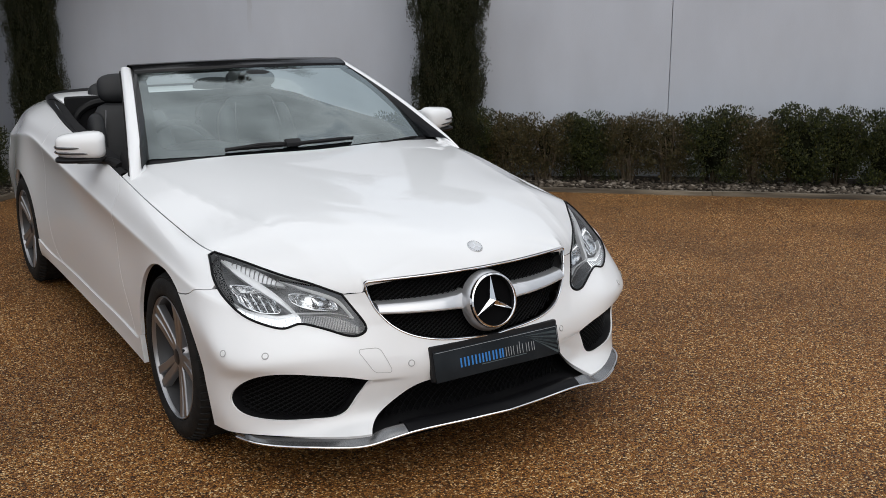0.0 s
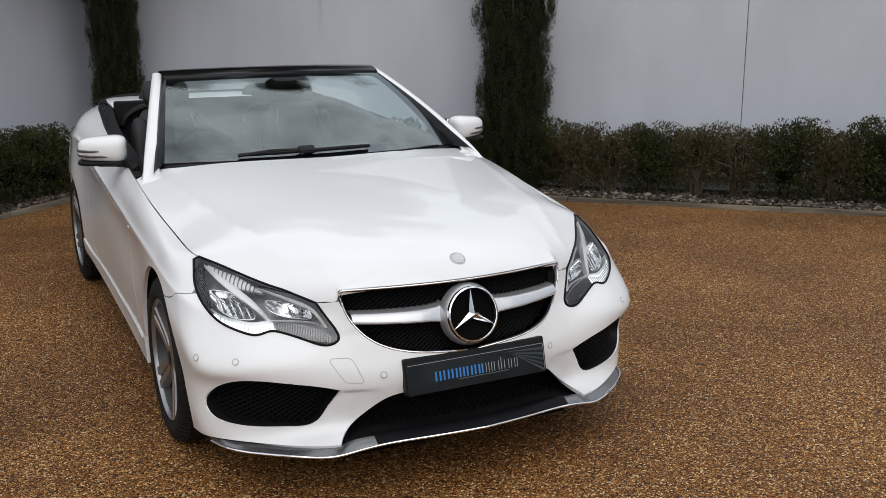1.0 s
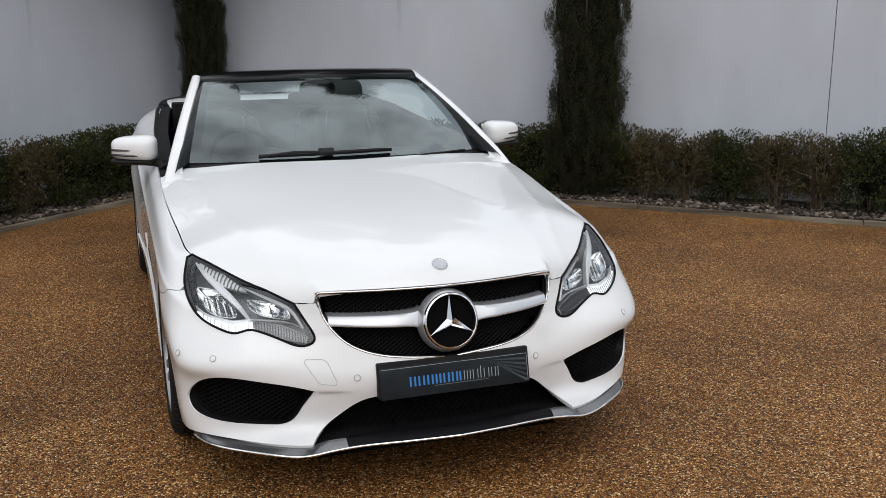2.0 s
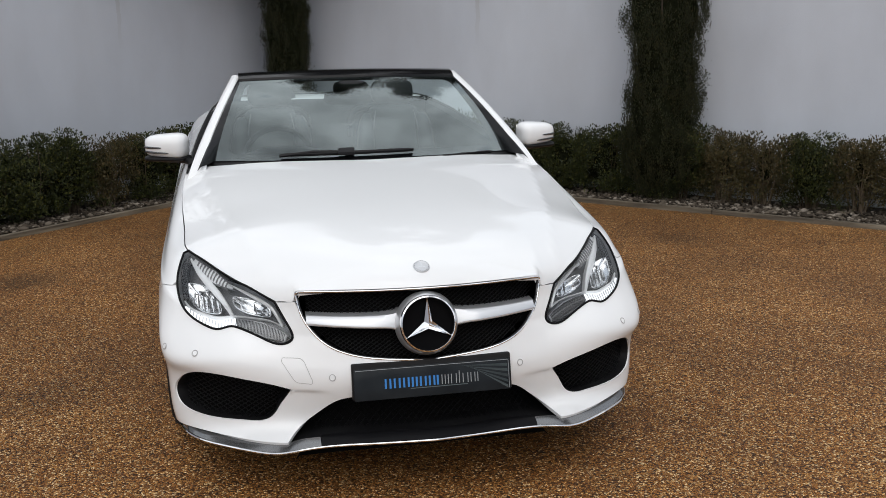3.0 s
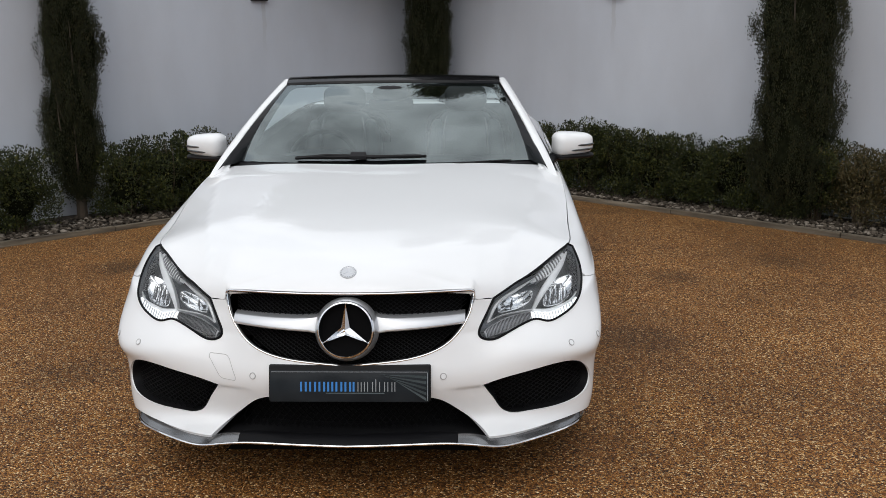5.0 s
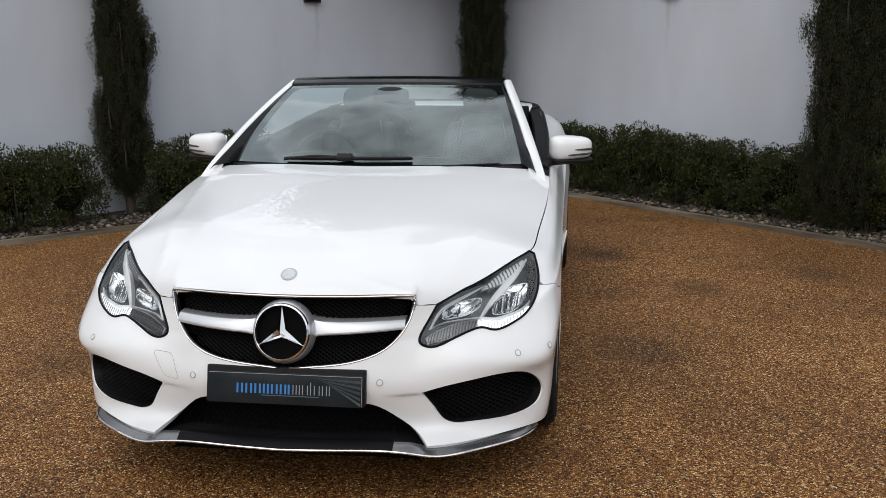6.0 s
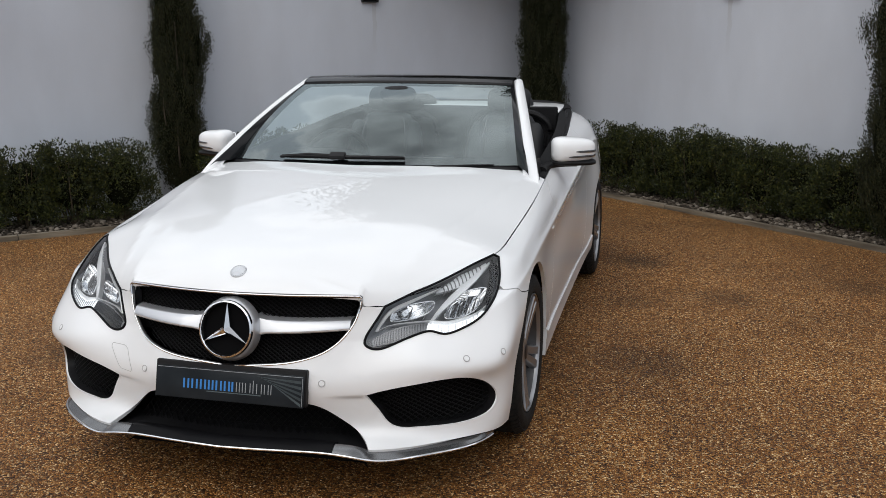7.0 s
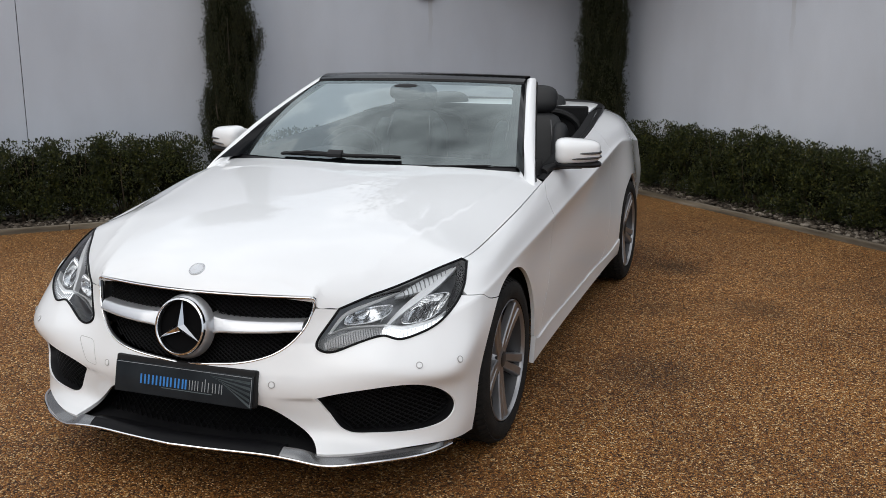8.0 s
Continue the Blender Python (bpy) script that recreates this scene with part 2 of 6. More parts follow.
def tube(bm, points, radius, seg=8, flat=1.0, up=(0, 0, 1), closed=False):
    """A round or flattened bar along points; radius a number or one for each point."""
    p = np.asarray(points, float)
    n = len(p)
    rad = np.full(n, radius, float) if np.isscalar(radius) else np.asarray(radius, float)
    tan = (np.roll(p, -1, 0) - np.roll(p, 1, 0)) if closed else np.gradient(p, axis=0)
    rings = []
    for i in range(n):
        t = tan[i] / (np.linalg.norm(tan[i]) + 1e-12)
        s = np.cross(t, up)
        s /= np.linalg.norm(s) + 1e-12
        w = np.cross(s, t)
        rings.append([bm.verts.new(p[i] + rad[i] * (s * math.cos(k) + w * flat * math.sin(k))) for k in np.linspace(0, 2 * math.pi, seg, endpoint=False)])
    for a, b in (list(zip(rings, rings[1:])) + ([(rings[-1], rings[0])] if closed else [])):
        for k in range(seg):
            bm.faces.new((a[k], a[(k + 1) % seg], b[(k + 1) % seg], b[k]))
    if not closed:
        bm.faces.new(rings[0][::-1])
        bm.faces.new(rings[-1])
    bmesh.ops.recalc_face_normals(bm, faces=bm.faces)
    return bm


def strip(bm, lines):
    """A skin through rows of points of equal number."""
    rows = [[bm.verts.new(p) for p in line] for line in lines]
    for a, b in zip(rows, rows[1:]):
        for i in range(len(a) - 1):
            bm.faces.new((a[i], a[i + 1], b[i + 1], b[i]))
    bmesh.ops.recalc_face_normals(bm, faces=bm.faces)
    return bm


def empty(name, label, category, m=Matrix(), **k):
    ob = new(name)
    ob.matrix_world = m
    return tagged(ob, label, category, **k)

# ---- surroundings: materials ----
GRAVEL = bpy.data.materials.new("golden_gravel")
GRAVEL.use_nodes = True
_t, _b = GRAVEL.node_tree, GRAVEL.node_tree.nodes["Principled BSDF"]
_c = node(GRAVEL, "ShaderNodeTexCoord")
_v = node(GRAVEL, "ShaderNodeTexVoronoi", Scale=140.0, Randomness=1.0)
_ve = node(GRAVEL, "ShaderNodeTexVoronoi", Scale=140.0, Randomness=1.0)
_ve.feature = "DISTANCE_TO_EDGE"
_t.links.new(_c.outputs["Object"], _v.inputs["Vector"])
_sep = node(GRAVEL, "ShaderNodeSeparateColor")
_t.links.new(_v.outputs["Color"], _sep.inputs["Color"])
_r = node(GRAVEL, "ShaderNodeValToRGB")
_e = _r.color_ramp.elements
for _ in range(4):
    _e.new(0.5)
for _el, (_pos, _col) in zip(_e, [(0.0, (0.030, 0.012, 0.004)), (0.24, (0.17, 0.068, 0.017)), (0.46, (0.44, 0.200, 0.050)), (0.65, (0.32, 0.120, 0.027)), (0.82, (0.64, 0.335, 0.105)), (1.0, (1.0, 0.76, 0.46))]):
    _el.position, _el.color = _pos, (*_col, 1)
_t.links.new(_sep.outputs["Red"], _r.inputs["Fac"])
_n = node(GRAVEL, "ShaderNodeTexNoise", Scale=0.9, Detail=5.0, Roughness=0.6)
_t.links.new(_c.outputs["Object"], _n.inputs["Vector"])
_r2 = node(GRAVEL, "ShaderNodeValToRGB")
_r2.color_ramp.elements[0].position, _r2.color_ramp.elements[0].color = 0.36, (0.63, 0.57, 0.49, 1)
_r2.color_ramp.elements[1].position, _r2.color_ramp.elements[1].color = 0.62, (0.97, 0.91, 0.80, 1)
_t.links.new(_n.outputs["Fac"], _r2.inputs["Fac"])
_m = node(GRAVEL, "ShaderNodeMix")
_m.data_type, _m.blend_type = "RGBA", "MULTIPLY"
_m.inputs["Factor"].default_value = 1.0
_t.links.new(_r.outputs["Color"], _m.inputs["A"])
_t.links.new(_r2.outputs["Color"], _m.inputs["B"])
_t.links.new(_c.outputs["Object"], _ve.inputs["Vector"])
# crevice shade between the stones, multiplied into their colour
_gap_shade = node(GRAVEL, "ShaderNodeMapRange")
_gap_shade.inputs["From Max"].default_value, _gap_shade.inputs["To Min"].default_value = 0.16, 0.16
_t.links.new(_ve.outputs["Distance"], _gap_shade.inputs["Value"])
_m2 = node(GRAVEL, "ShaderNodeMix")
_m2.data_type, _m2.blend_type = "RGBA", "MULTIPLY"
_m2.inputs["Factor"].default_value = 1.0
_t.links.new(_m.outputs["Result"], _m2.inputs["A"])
_t.links.new(_gap_shade.outputs["Result"], _m2.inputs["B"])
_out = _m2.outputs["Result"]
# two stains, and weaker darker patches, three of them beside the car
for _sx, _sy, _sr in ((1.2, 3.93, 0.26), (-1.98, 3.40, 0.30), (2.6, 3.5, 0.22), (1.75, 3.1, 0.25), (1.35, 1.75, 0.24), (1.2, 2.9, 0.24), (-1.5, 1.2, 0.24)):
    _d = node(GRAVEL, "ShaderNodeVectorMath")
    _d.operation = "DISTANCE"
    _d.inputs[1].default_value = (_sx, _sy, 0)
    _t.links.new(_c.outputs["Object"], _d.inputs[0])
    _add = node(GRAVEL, "ShaderNodeMath")
    _add.operation = "MULTIPLY_ADD"
    _t.links.new(_n.outputs["Fac"], _add.inputs[0])
    _add.inputs[1].default_value = 0.35
    _t.links.new(_d.outputs["Value"], _add.inputs[2])
    _mr = node(GRAVEL, "ShaderNodeMapRange")
    _mr.inputs["From Min"].default_value, _mr.inputs["From Max"].default_value = _sr * 0.4 + 0.16, _sr + 0.2
    _mr.inputs["To Min"].default_value = 0.5 if _sr > 0.25 else 0.72
    _t.links.new(_add.outputs["Value"], _mr.inputs["Value"])
    _mx = node(GRAVEL, "ShaderNodeMix")
    _mx.data_type, _mx.blend_type = "RGBA", "MULTIPLY"
    _mx.inputs["Factor"].default_value = 1.0
    _t.links.new(_out, _mx.inputs["A"])
    _t.links.new(_mr.outputs["Result"], _mx.inputs["B"])
    _out = _mx.outputs["Result"]
_t.links.new(_out, _b.inputs["Base Color"])

_b.inputs["Roughness"].default_value = 0.6
_b.inputs["Specular IOR Level"].default_value = 0.28
_bp = node(GRAVEL, "ShaderNodeBump", Strength=1.0, Distance=0.006)
_bp.invert = True
_t.links.new(_v.outputs["Distance"], _bp.inputs["Height"])
_t.links.new(_bp.outputs["Normal"], _b.inputs["Normal"])

RENDER_WALL = varied(shader("white_render", (0.7, 0.7, 0.7), 0.85), [(0.3, (0.505, 0.535, 0.598)), (0.7, (0.572, 0.602, 0.662))], 0.9, detail=6, bump=0.12, bump_scale=160, second=(2.2, (0.93, 0.925, 0.92)), stretch=(1, 1, 0.45))
_t, _b = RENDER_WALL.node_tree, RENDER_WALL.node_tree.nodes["Principled BSDF"]
_c = node(RENDER_WALL, "ShaderNodeTexCoord")
_n = node(RENDER_WALL, "ShaderNodeTexNoise", Scale=7.0, Detail=4.0)
_t.links.new(_c.outputs["Object"], _n.inputs["Vector"])
_xyz = node(RENDER_WALL, "ShaderNodeSeparateXYZ")
_t.links.new(_c.outputs["Object"], _xyz.inputs["Vector"])
_fade = node(RENDER_WALL, "ShaderNodeMapRange")
_fade.inputs["From Min"].default_value, _fade.inputs["From Max"].default_value = 1.35, 1.90
_t.links.new(_xyz.outputs["Z"], _fade.inputs["Value"])
for _x in (1.66, -1.70):
    _off = node(RENDER_WALL, "ShaderNodeMath")
    _off.operation, _off.inputs[1].default_value = "SUBTRACT", _x
    _t.links.new(_xyz.outputs["X"], _off.inputs[0])
    _sway = node(RENDER_WALL, "ShaderNodeMath")
    _sway.operation, _sway.inputs[1].default_value = "MULTIPLY_ADD", 0.06
    _t.links.new(_n.outputs["Fac"], _sway.inputs[0])
    _t.links.new(_off.outputs["Value"], _sway.inputs[2])
    _near = node(RENDER_WALL, "ShaderNodeMath")
    _near.operation, _near.inputs[1].default_value, _near.inputs[2].default_value = "COMPARE", 0.03, 0.022
    _t.links.new(_sway.outputs["Value"], _near.inputs[0])
    _mask = node(RENDER_WALL, "ShaderNodeMath")
    _mask.operation = "MULTIPLY"
    _t.links.new(_near.outputs["Value"], _mask.inputs[0])
    _t.links.new(_fade.outputs["Result"], _mask.inputs[1])
    _dirt = node(RENDER_WALL, "ShaderNodeMix")
    _dirt.data_type, _dirt.blend_type = "RGBA", "MULTIPLY"
    _dirt.inputs["B"].default_value = (0.86, 0.84, 0.81, 1)
    _t.links.new(_mask.outputs["Value"], _dirt.inputs["Factor"])
    _t.links.new(_b.inputs["Base Color"].links[0].from_socket, _dirt.inputs["A"])
    _t.links.new(_dirt.outputs["Result"], _b.inputs["Base Color"])
JOINT = shader("joint_filler", (0.09, 0.09, 0.092), 0.8)
SLEEPER = varied(shader("weathered_timber", (0.2, 0.18, 0.15), 0.85), [(0.3, (0.045, 0.035, 0.025)), (0.5, (0.13, 0.105, 0.074)), (0.75, (0.27, 0.23, 0.175))], 6, detail=8, bump=0.5, bump_scale=60, stretch=(0.25, 3, 3))
SOIL = varied(shader("dark_soil", (0.04, 0.03, 0.02), 0.95), [(0.3, (0.02, 0.015, 0.01)), (0.7, (0.055, 0.042, 0.03))], 25, bump=0.6)


def island_varied(name, stops, rough=0.6, spread=0.0, translucent=False, noise_scale=None):
    """A colour for each loose piece of a mesh."""
    m = shader(name, stops[0][1], rough)
    t, b = m.node_tree, m.node_tree.nodes["Principled BSDF"]
    g = node(m, "ShaderNodeNewGeometry")
    r = node(m, "ShaderNodeValToRGB")
    els = r.color_ramp.elements
    while len(els) < len(stops):
        els.new(0.5)
    for e, (pos, col) in zip(els, stops):
        e.position, e.color = pos, (*col, 1)
    b.inputs["Specular IOR Level"].default_value = 0.28
    t.links.new(g.outputs["Random Per Island"], r.inputs["Fac"])
    t.links.new(r.outputs["Color"], b.inputs["Base Color"])
    return m


LEAF = island_varied("hedge_leaf", [(0.0, (0.0090, 0.0126, 0.0042)), (0.45, (0.0215, 0.0290, 0.0076)), (0.85, (0.050, 0.058, 0.0120)), (1.0, (0.105, 0.100, 0.024))], 0.5)
DRY_LEAF = island_varied("sparse_leaf", [(0.0, (0.024, 0.022, 0.009)), (0.5, (0.056, 0.049, 0.018)), (1.0, (0.115, 0.082, 0.035))], 0.5)
TWIG = island_varied("grey_brown_twig", [(0.0, (0.0400, 0.0280, 0.0176)), (1.0, (0.1040, 0.0800, 0.0560))], 0.85)
PALE_TWIG = island_varied("pale_twig", [(0.0, (0.07, 0.050, 0.032)), (0.6, (0.15, 0.115, 0.080)), (1.0, (0.26, 0.205, 0.15))], 0.85)
CYPRESS = island_varied("cypress_spray", [(0.0, (0.0080, 0.0112, 0.0044)), (0.5, (0.0190, 0.0232, 0.0088)), (0.85, (0.038, 0.042, 0.0155)), (1.0, (0.066, 0.052, 0.022))], 0.6)
# near-black green whose colour stands in for deep shade inside the plants
SHADE_CORE = varied(shader("shade_core_green", (0.01, 0.012, 0.006), 0.95, Specular_IOR_Level=0.03), [(0.3, (0.005, 0.006, 0.003)), (0.7, (0.016, 0.018, 0.009))], 30, bump=1.0, bump_scale=80)
BARK = varied(shader("cypress_bark", (0.06, 0.045, 0.03), 0.9), [(0.3, (0.035, 0.025, 0.018)), (0.7, (0.09, 0.07, 0.05))], 20, bump=0.5, stretch=(1, 1, 0.2))
PEBBLE = island_varied("bed_pebbles", [(0.0, (0.020, 0.015, 0.010)), (0.4, (0.062, 0.048, 0.035)), (0.75, (0.118, 0.096, 0.073)), (1.0, (0.27, 0.235, 0.195))], 0.7)

# ---- the court ----
COURT = pose(0.19, 7.14, 0, 0, 0, -43.2)
COURT_LEFT = COURT @ pose(0, 0, 0, 0, 0, -3.4)

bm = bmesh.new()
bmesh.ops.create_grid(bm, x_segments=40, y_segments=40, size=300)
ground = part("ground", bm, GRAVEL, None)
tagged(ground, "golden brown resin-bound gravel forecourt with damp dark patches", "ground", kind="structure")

WALL_H = 3.0


def wall(name, m, x0, x1, joints, label):
    """A rendered wall along x, its face on y = 0, in panels with recessed joints between them."""
    w = empty(name, label, "wall", m, kind="structure")
    cuts = [x0, *joints, x1]
    for a, b in zip(cuts, cuts[1:]):
        bm = bmesh.new()
        box(bm, (b - a - 0.005, 0.25, WALL_H), pose((a + b) / 2, 0.125, WALL_H / 2), 0.004, 1)
        part("panel", bm, RENDER_WALL, w, smooth=False)
        if b != x1:
            bm = bmesh.new()
            box(bm, (0.007, 0.23, WALL_H - 0.01), pose(b, 0.135, WALL_H / 2))
            part("joint", bm, JOINT, w, "dark movement joint", smooth=False)
    return w


COURT_WALL = COURT @ pose(0, 0.415, 0, 0, 0, 4.32)
wall("wall_right", COURT_WALL, -0.84, 16.0, [5.65, 11.6], "tall white rendered garden wall with a thin dark joint")
wall("wall_left", COURT_LEFT @ pose(-0.81, 0, 0, 0, 0, 90), -16.0, 0.34, [-11.4, -5.445], "tall white rendered garden wall with a thin dark joint")


def scupper(m):
    s = empty("wall_outlet", "small dark rectangular outlet box set in the white wall", "outlet", m, group="wall outlets")
    bm = bmesh.new()
    for px, pz, sx, sz in ((0, 0.055, 0.17, 0.012), (0, -0.055, 0.17, 0.012), (-0.079, 0, 0.012, 0.098), (0.079, 0, 0.012, 0.098)):
        box(bm, (sx, 0.05, sz), pose(px, -0.02, pz), 0.002, 1)
    part("surround", bm, PLASTIC, s, smooth=False)
    bm = bmesh.new()
    box(bm, (0.15, 0.012, 0.10), pose(0, -0.004, 0))
    part("backing", bm, DARK, s, smooth=False)
    return s


first_outlet = scupper(COURT_WALL @ pose(1.70, 0, 1.935))
copy_thing(first_outlet, COURT_LEFT @ pose(-0.81, -1.755, 1.935, 0, 0, 90))


def kerb(name, m, x0, x1, label):
    k = empty(name, label, "edging", m, kind="structure")
    rng = random.Random(name)
    x = x0
    while x < x1:
        l = min(rng.choice((1.2, 1.5, 1.8)), x1 - x)
        if l > 0.2:
            bm = bmesh.new()
            box(bm, (l - 0.006, 0.055, 0.16), pose(x + l / 2, 0.0275, -0.040 + rng.uniform(-0.004, 0.004), rng.uniform(-2, 2), 0, rng.uniform(-0.25, 0.25)), 0.006, 2)
            part("edging_board", bm, SLEEPER, k)
        x += l
    return k


kerb("kerb_right", COURT, 0.0, 13.0, "weathered grey timber edging along the planting bed")
kerb("kerb_left", COURT_LEFT @ pose(0, 0, 0, 0, 0, 90), -13.0, 0.0, "weathered grey timber edging along the planting bed")


def bed(name, m, x0, x1, depth):
    bm = bmesh.new()
    bmesh.ops.create_grid(bm, x_segments=int((x1 - x0) / 0.1), y_segments=8, size=0.5, matrix=m @ pose((x0 + x1) / 2, depth / 2 + 0.03, 0.022) @ Matrix.Diagonal((x1 - x0, depth - 0.06, 1, 1)))
    for v in bm.verts:
        v.co.z += 0.012 * noise.noise(v.co * 4)
    return tagged(part(name, bm, SOIL, None), "dark soil planting bed under the hedge", "soil", kind="structure")


bed("soil_right", COURT, -0.3, 13.0, 1.2)
bed("soil_left", COURT_LEFT @ pose(0, 0, 0, 0, 0, 90), -13.0, -0.31, 0.81)

ICO_V, ICO_F = None, None
_bm = bmesh.new()
bmesh.ops.create_icosphere(_bm, subdivisions=1, radius=1)
ICO_V = np.array([v.co[:] for v in _bm.verts])
ICO_F = np.array([[v.index for v in f.verts] for f in _bm.faces])
_bm.free()


def pebbles(name, m, x0, x1, y0, y1, count, seed):
    rng = np.random.default_rng(seed)
    n = count
    pos = np.stack([rng.uniform(x0, x1, n), y0 + (y1 - y0) * rng.uniform(0, 1, n) ** 1.4, 0.03 + rng.uniform(0, 0.018, n)], 1)
    size = rng.lognormal(math.log(0.0138), 0.34, n)
    stretch = np.stack([rng.uniform(0.9, 1.6, n), rng.uniform(0.7, 1.1, n), rng.uniform(0.45, 0.8, n)], 1) * size[:, None]
    turn = rng.uniform(0, 2 * math.pi, n)
    c, s = np.cos(turn), np.sin(turn)
    v = ICO_V[None] * (1 + rng.uniform(-0.05, 0.05, (n, len(ICO_V), 1))) * stretch[:, None]
    v = np.stack([v[..., 0] * c[:, None] - v[..., 1] * s[:, None], v[..., 0] * s[:, None] + v[..., 1] * c[:, None], v[..., 2]], -1) + pos[:, None]
    f = (ICO_F[None] + (np.arange(n) * len(ICO_V))[:, None, None]).reshape(-1, 3)
    me = bpy.data.meshes.new(name)
    me.from_pydata(v.reshape(-1, 3).tolist(), [], f.tolist())
    me.shade_smooth()
    ob = put(name, me, PEBBLE)
    ob.matrix_world = m
    return tagged(ob, "pale grey and brown pebbles strewn along the planting bed", "pebbles", kind="stuff")


pebbles("pebbles", COURT, 0.05, 9.5, 0.075, 0.55, 6400, 3)
pebbles("pebbles", COURT_LEFT @ pose(0, 0, 0, 0, 0, 90), -9.5, -0.05, 0.075, 0.6, 6400, 4)


STONE = island_varied("loose_gravel", [(0.0, (0.06, 0.024, 0.008)), (0.3, (0.22, 0.095, 0.024)), (0.6, (0.42, 0.20, 0.050)), (0.82, (0.66, 0.40, 0.15)), (1.0, (0.95, 0.74, 0.46))], 0.6)


def loose_stones(count, seed):
    """Small angular chips on the forecourt, thickest before the car and thinning out beyond."""
    rng = np.random.default_rng(seed)
    y = -2.4 + 7.0 * rng.uniform(0, 1, count) ** 1.7
    x = rng.uniform(-1, 1, count) * (2.2 + 0.42 * (y + 3.2)) + 0.1
    keep = ~((np.abs(x) < 0.80) & (y > 0.3))
    x, y = x[keep], y[keep]
    n = len(x)
    size = rng.uniform(0.0020, 0.0038, n)
    octa = np.array([(1, 0, 0), (0, 1, 0), (-1, 0, 0), (0, -1, 0), (0, 0, 1), (0, 0, -1)], float)
    v = octa[None] * (1 + rng.uniform(-0.3, 0.3, (n, 6, 1))) * np.stack([size * rng.uniform(0.9, 1.5, n), size * rng.uniform(0.7, 1.1, n), size * rng.uniform(0.45, 0.8, n)], 1)[:, None]
    a = rng.uniform(0, 6.283, n)
    c, q = np.cos(a)[:, None], np.sin(a)[:, None]
    v = np.stack([v[..., 0] * c - v[..., 1] * q + x[:, None], v[..., 0] * q + v[..., 1] * c + y[:, None], v[..., 2] + size[:, None] * 0.35], -1)
    f = np.array([(0, 1, 4), (1, 2, 4), (2, 3, 4), (3, 0, 4), (1, 0, 5), (2, 1, 5), (3, 2, 5), (0, 3, 5)])
    f = (f[None] + (np.arange(n) * 6)[:, None, None]).reshape(-1, 3)
    me = bpy.data.meshes.new("loose_gravel")
    me.from_pydata(v.reshape(-1, 3).tolist(), [], f.tolist())
    return tagged(put("loose_gravel", me, STONE), "loose golden and brown gravel chips on the forecourt", "gravel", kind="stuff")


loose_stones(44000, 9)


# ---- planting ----
def leaves_mesh(name, pos, nrm, length, width, rng, material, droop=0.25):
    """Folded diamond leaves at pos, which point along nrm."""
    n = len(pos)
    nrm = nrm / (np.linalg.norm(nrm, axis=1)[:, None] + 1e-9)
    side = np.cross(nrm, rng.normal(size=(n, 3)))
    side /= np.linalg.norm(side, axis=1)[:, None] + 1e-9
    up = np.cross(side, nrm)
    l, w = length[:, None], width[:, None]
    a = pos
    tip = pos + nrm * l - up * l * droop
    lft = pos + nrm * l * 0.5 + side * w * 0.5 + up * w * 0.2
    rgt = pos + nrm * l * 0.5 - side * w * 0.5 + up * w * 0.2
    v = np.stack([a, lft, tip, rgt], 1).reshape(-1, 3)
    k = np.arange(n)[:, None] * 4
    f = np.concatenate([k + [0, 1, 2], k + [0, 2, 3]], 0)
    me = bpy.data.meshes.new(name)
    me.from_pydata(v.tolist(), [], f.tolist())
    me.materials.append(material)
    return me


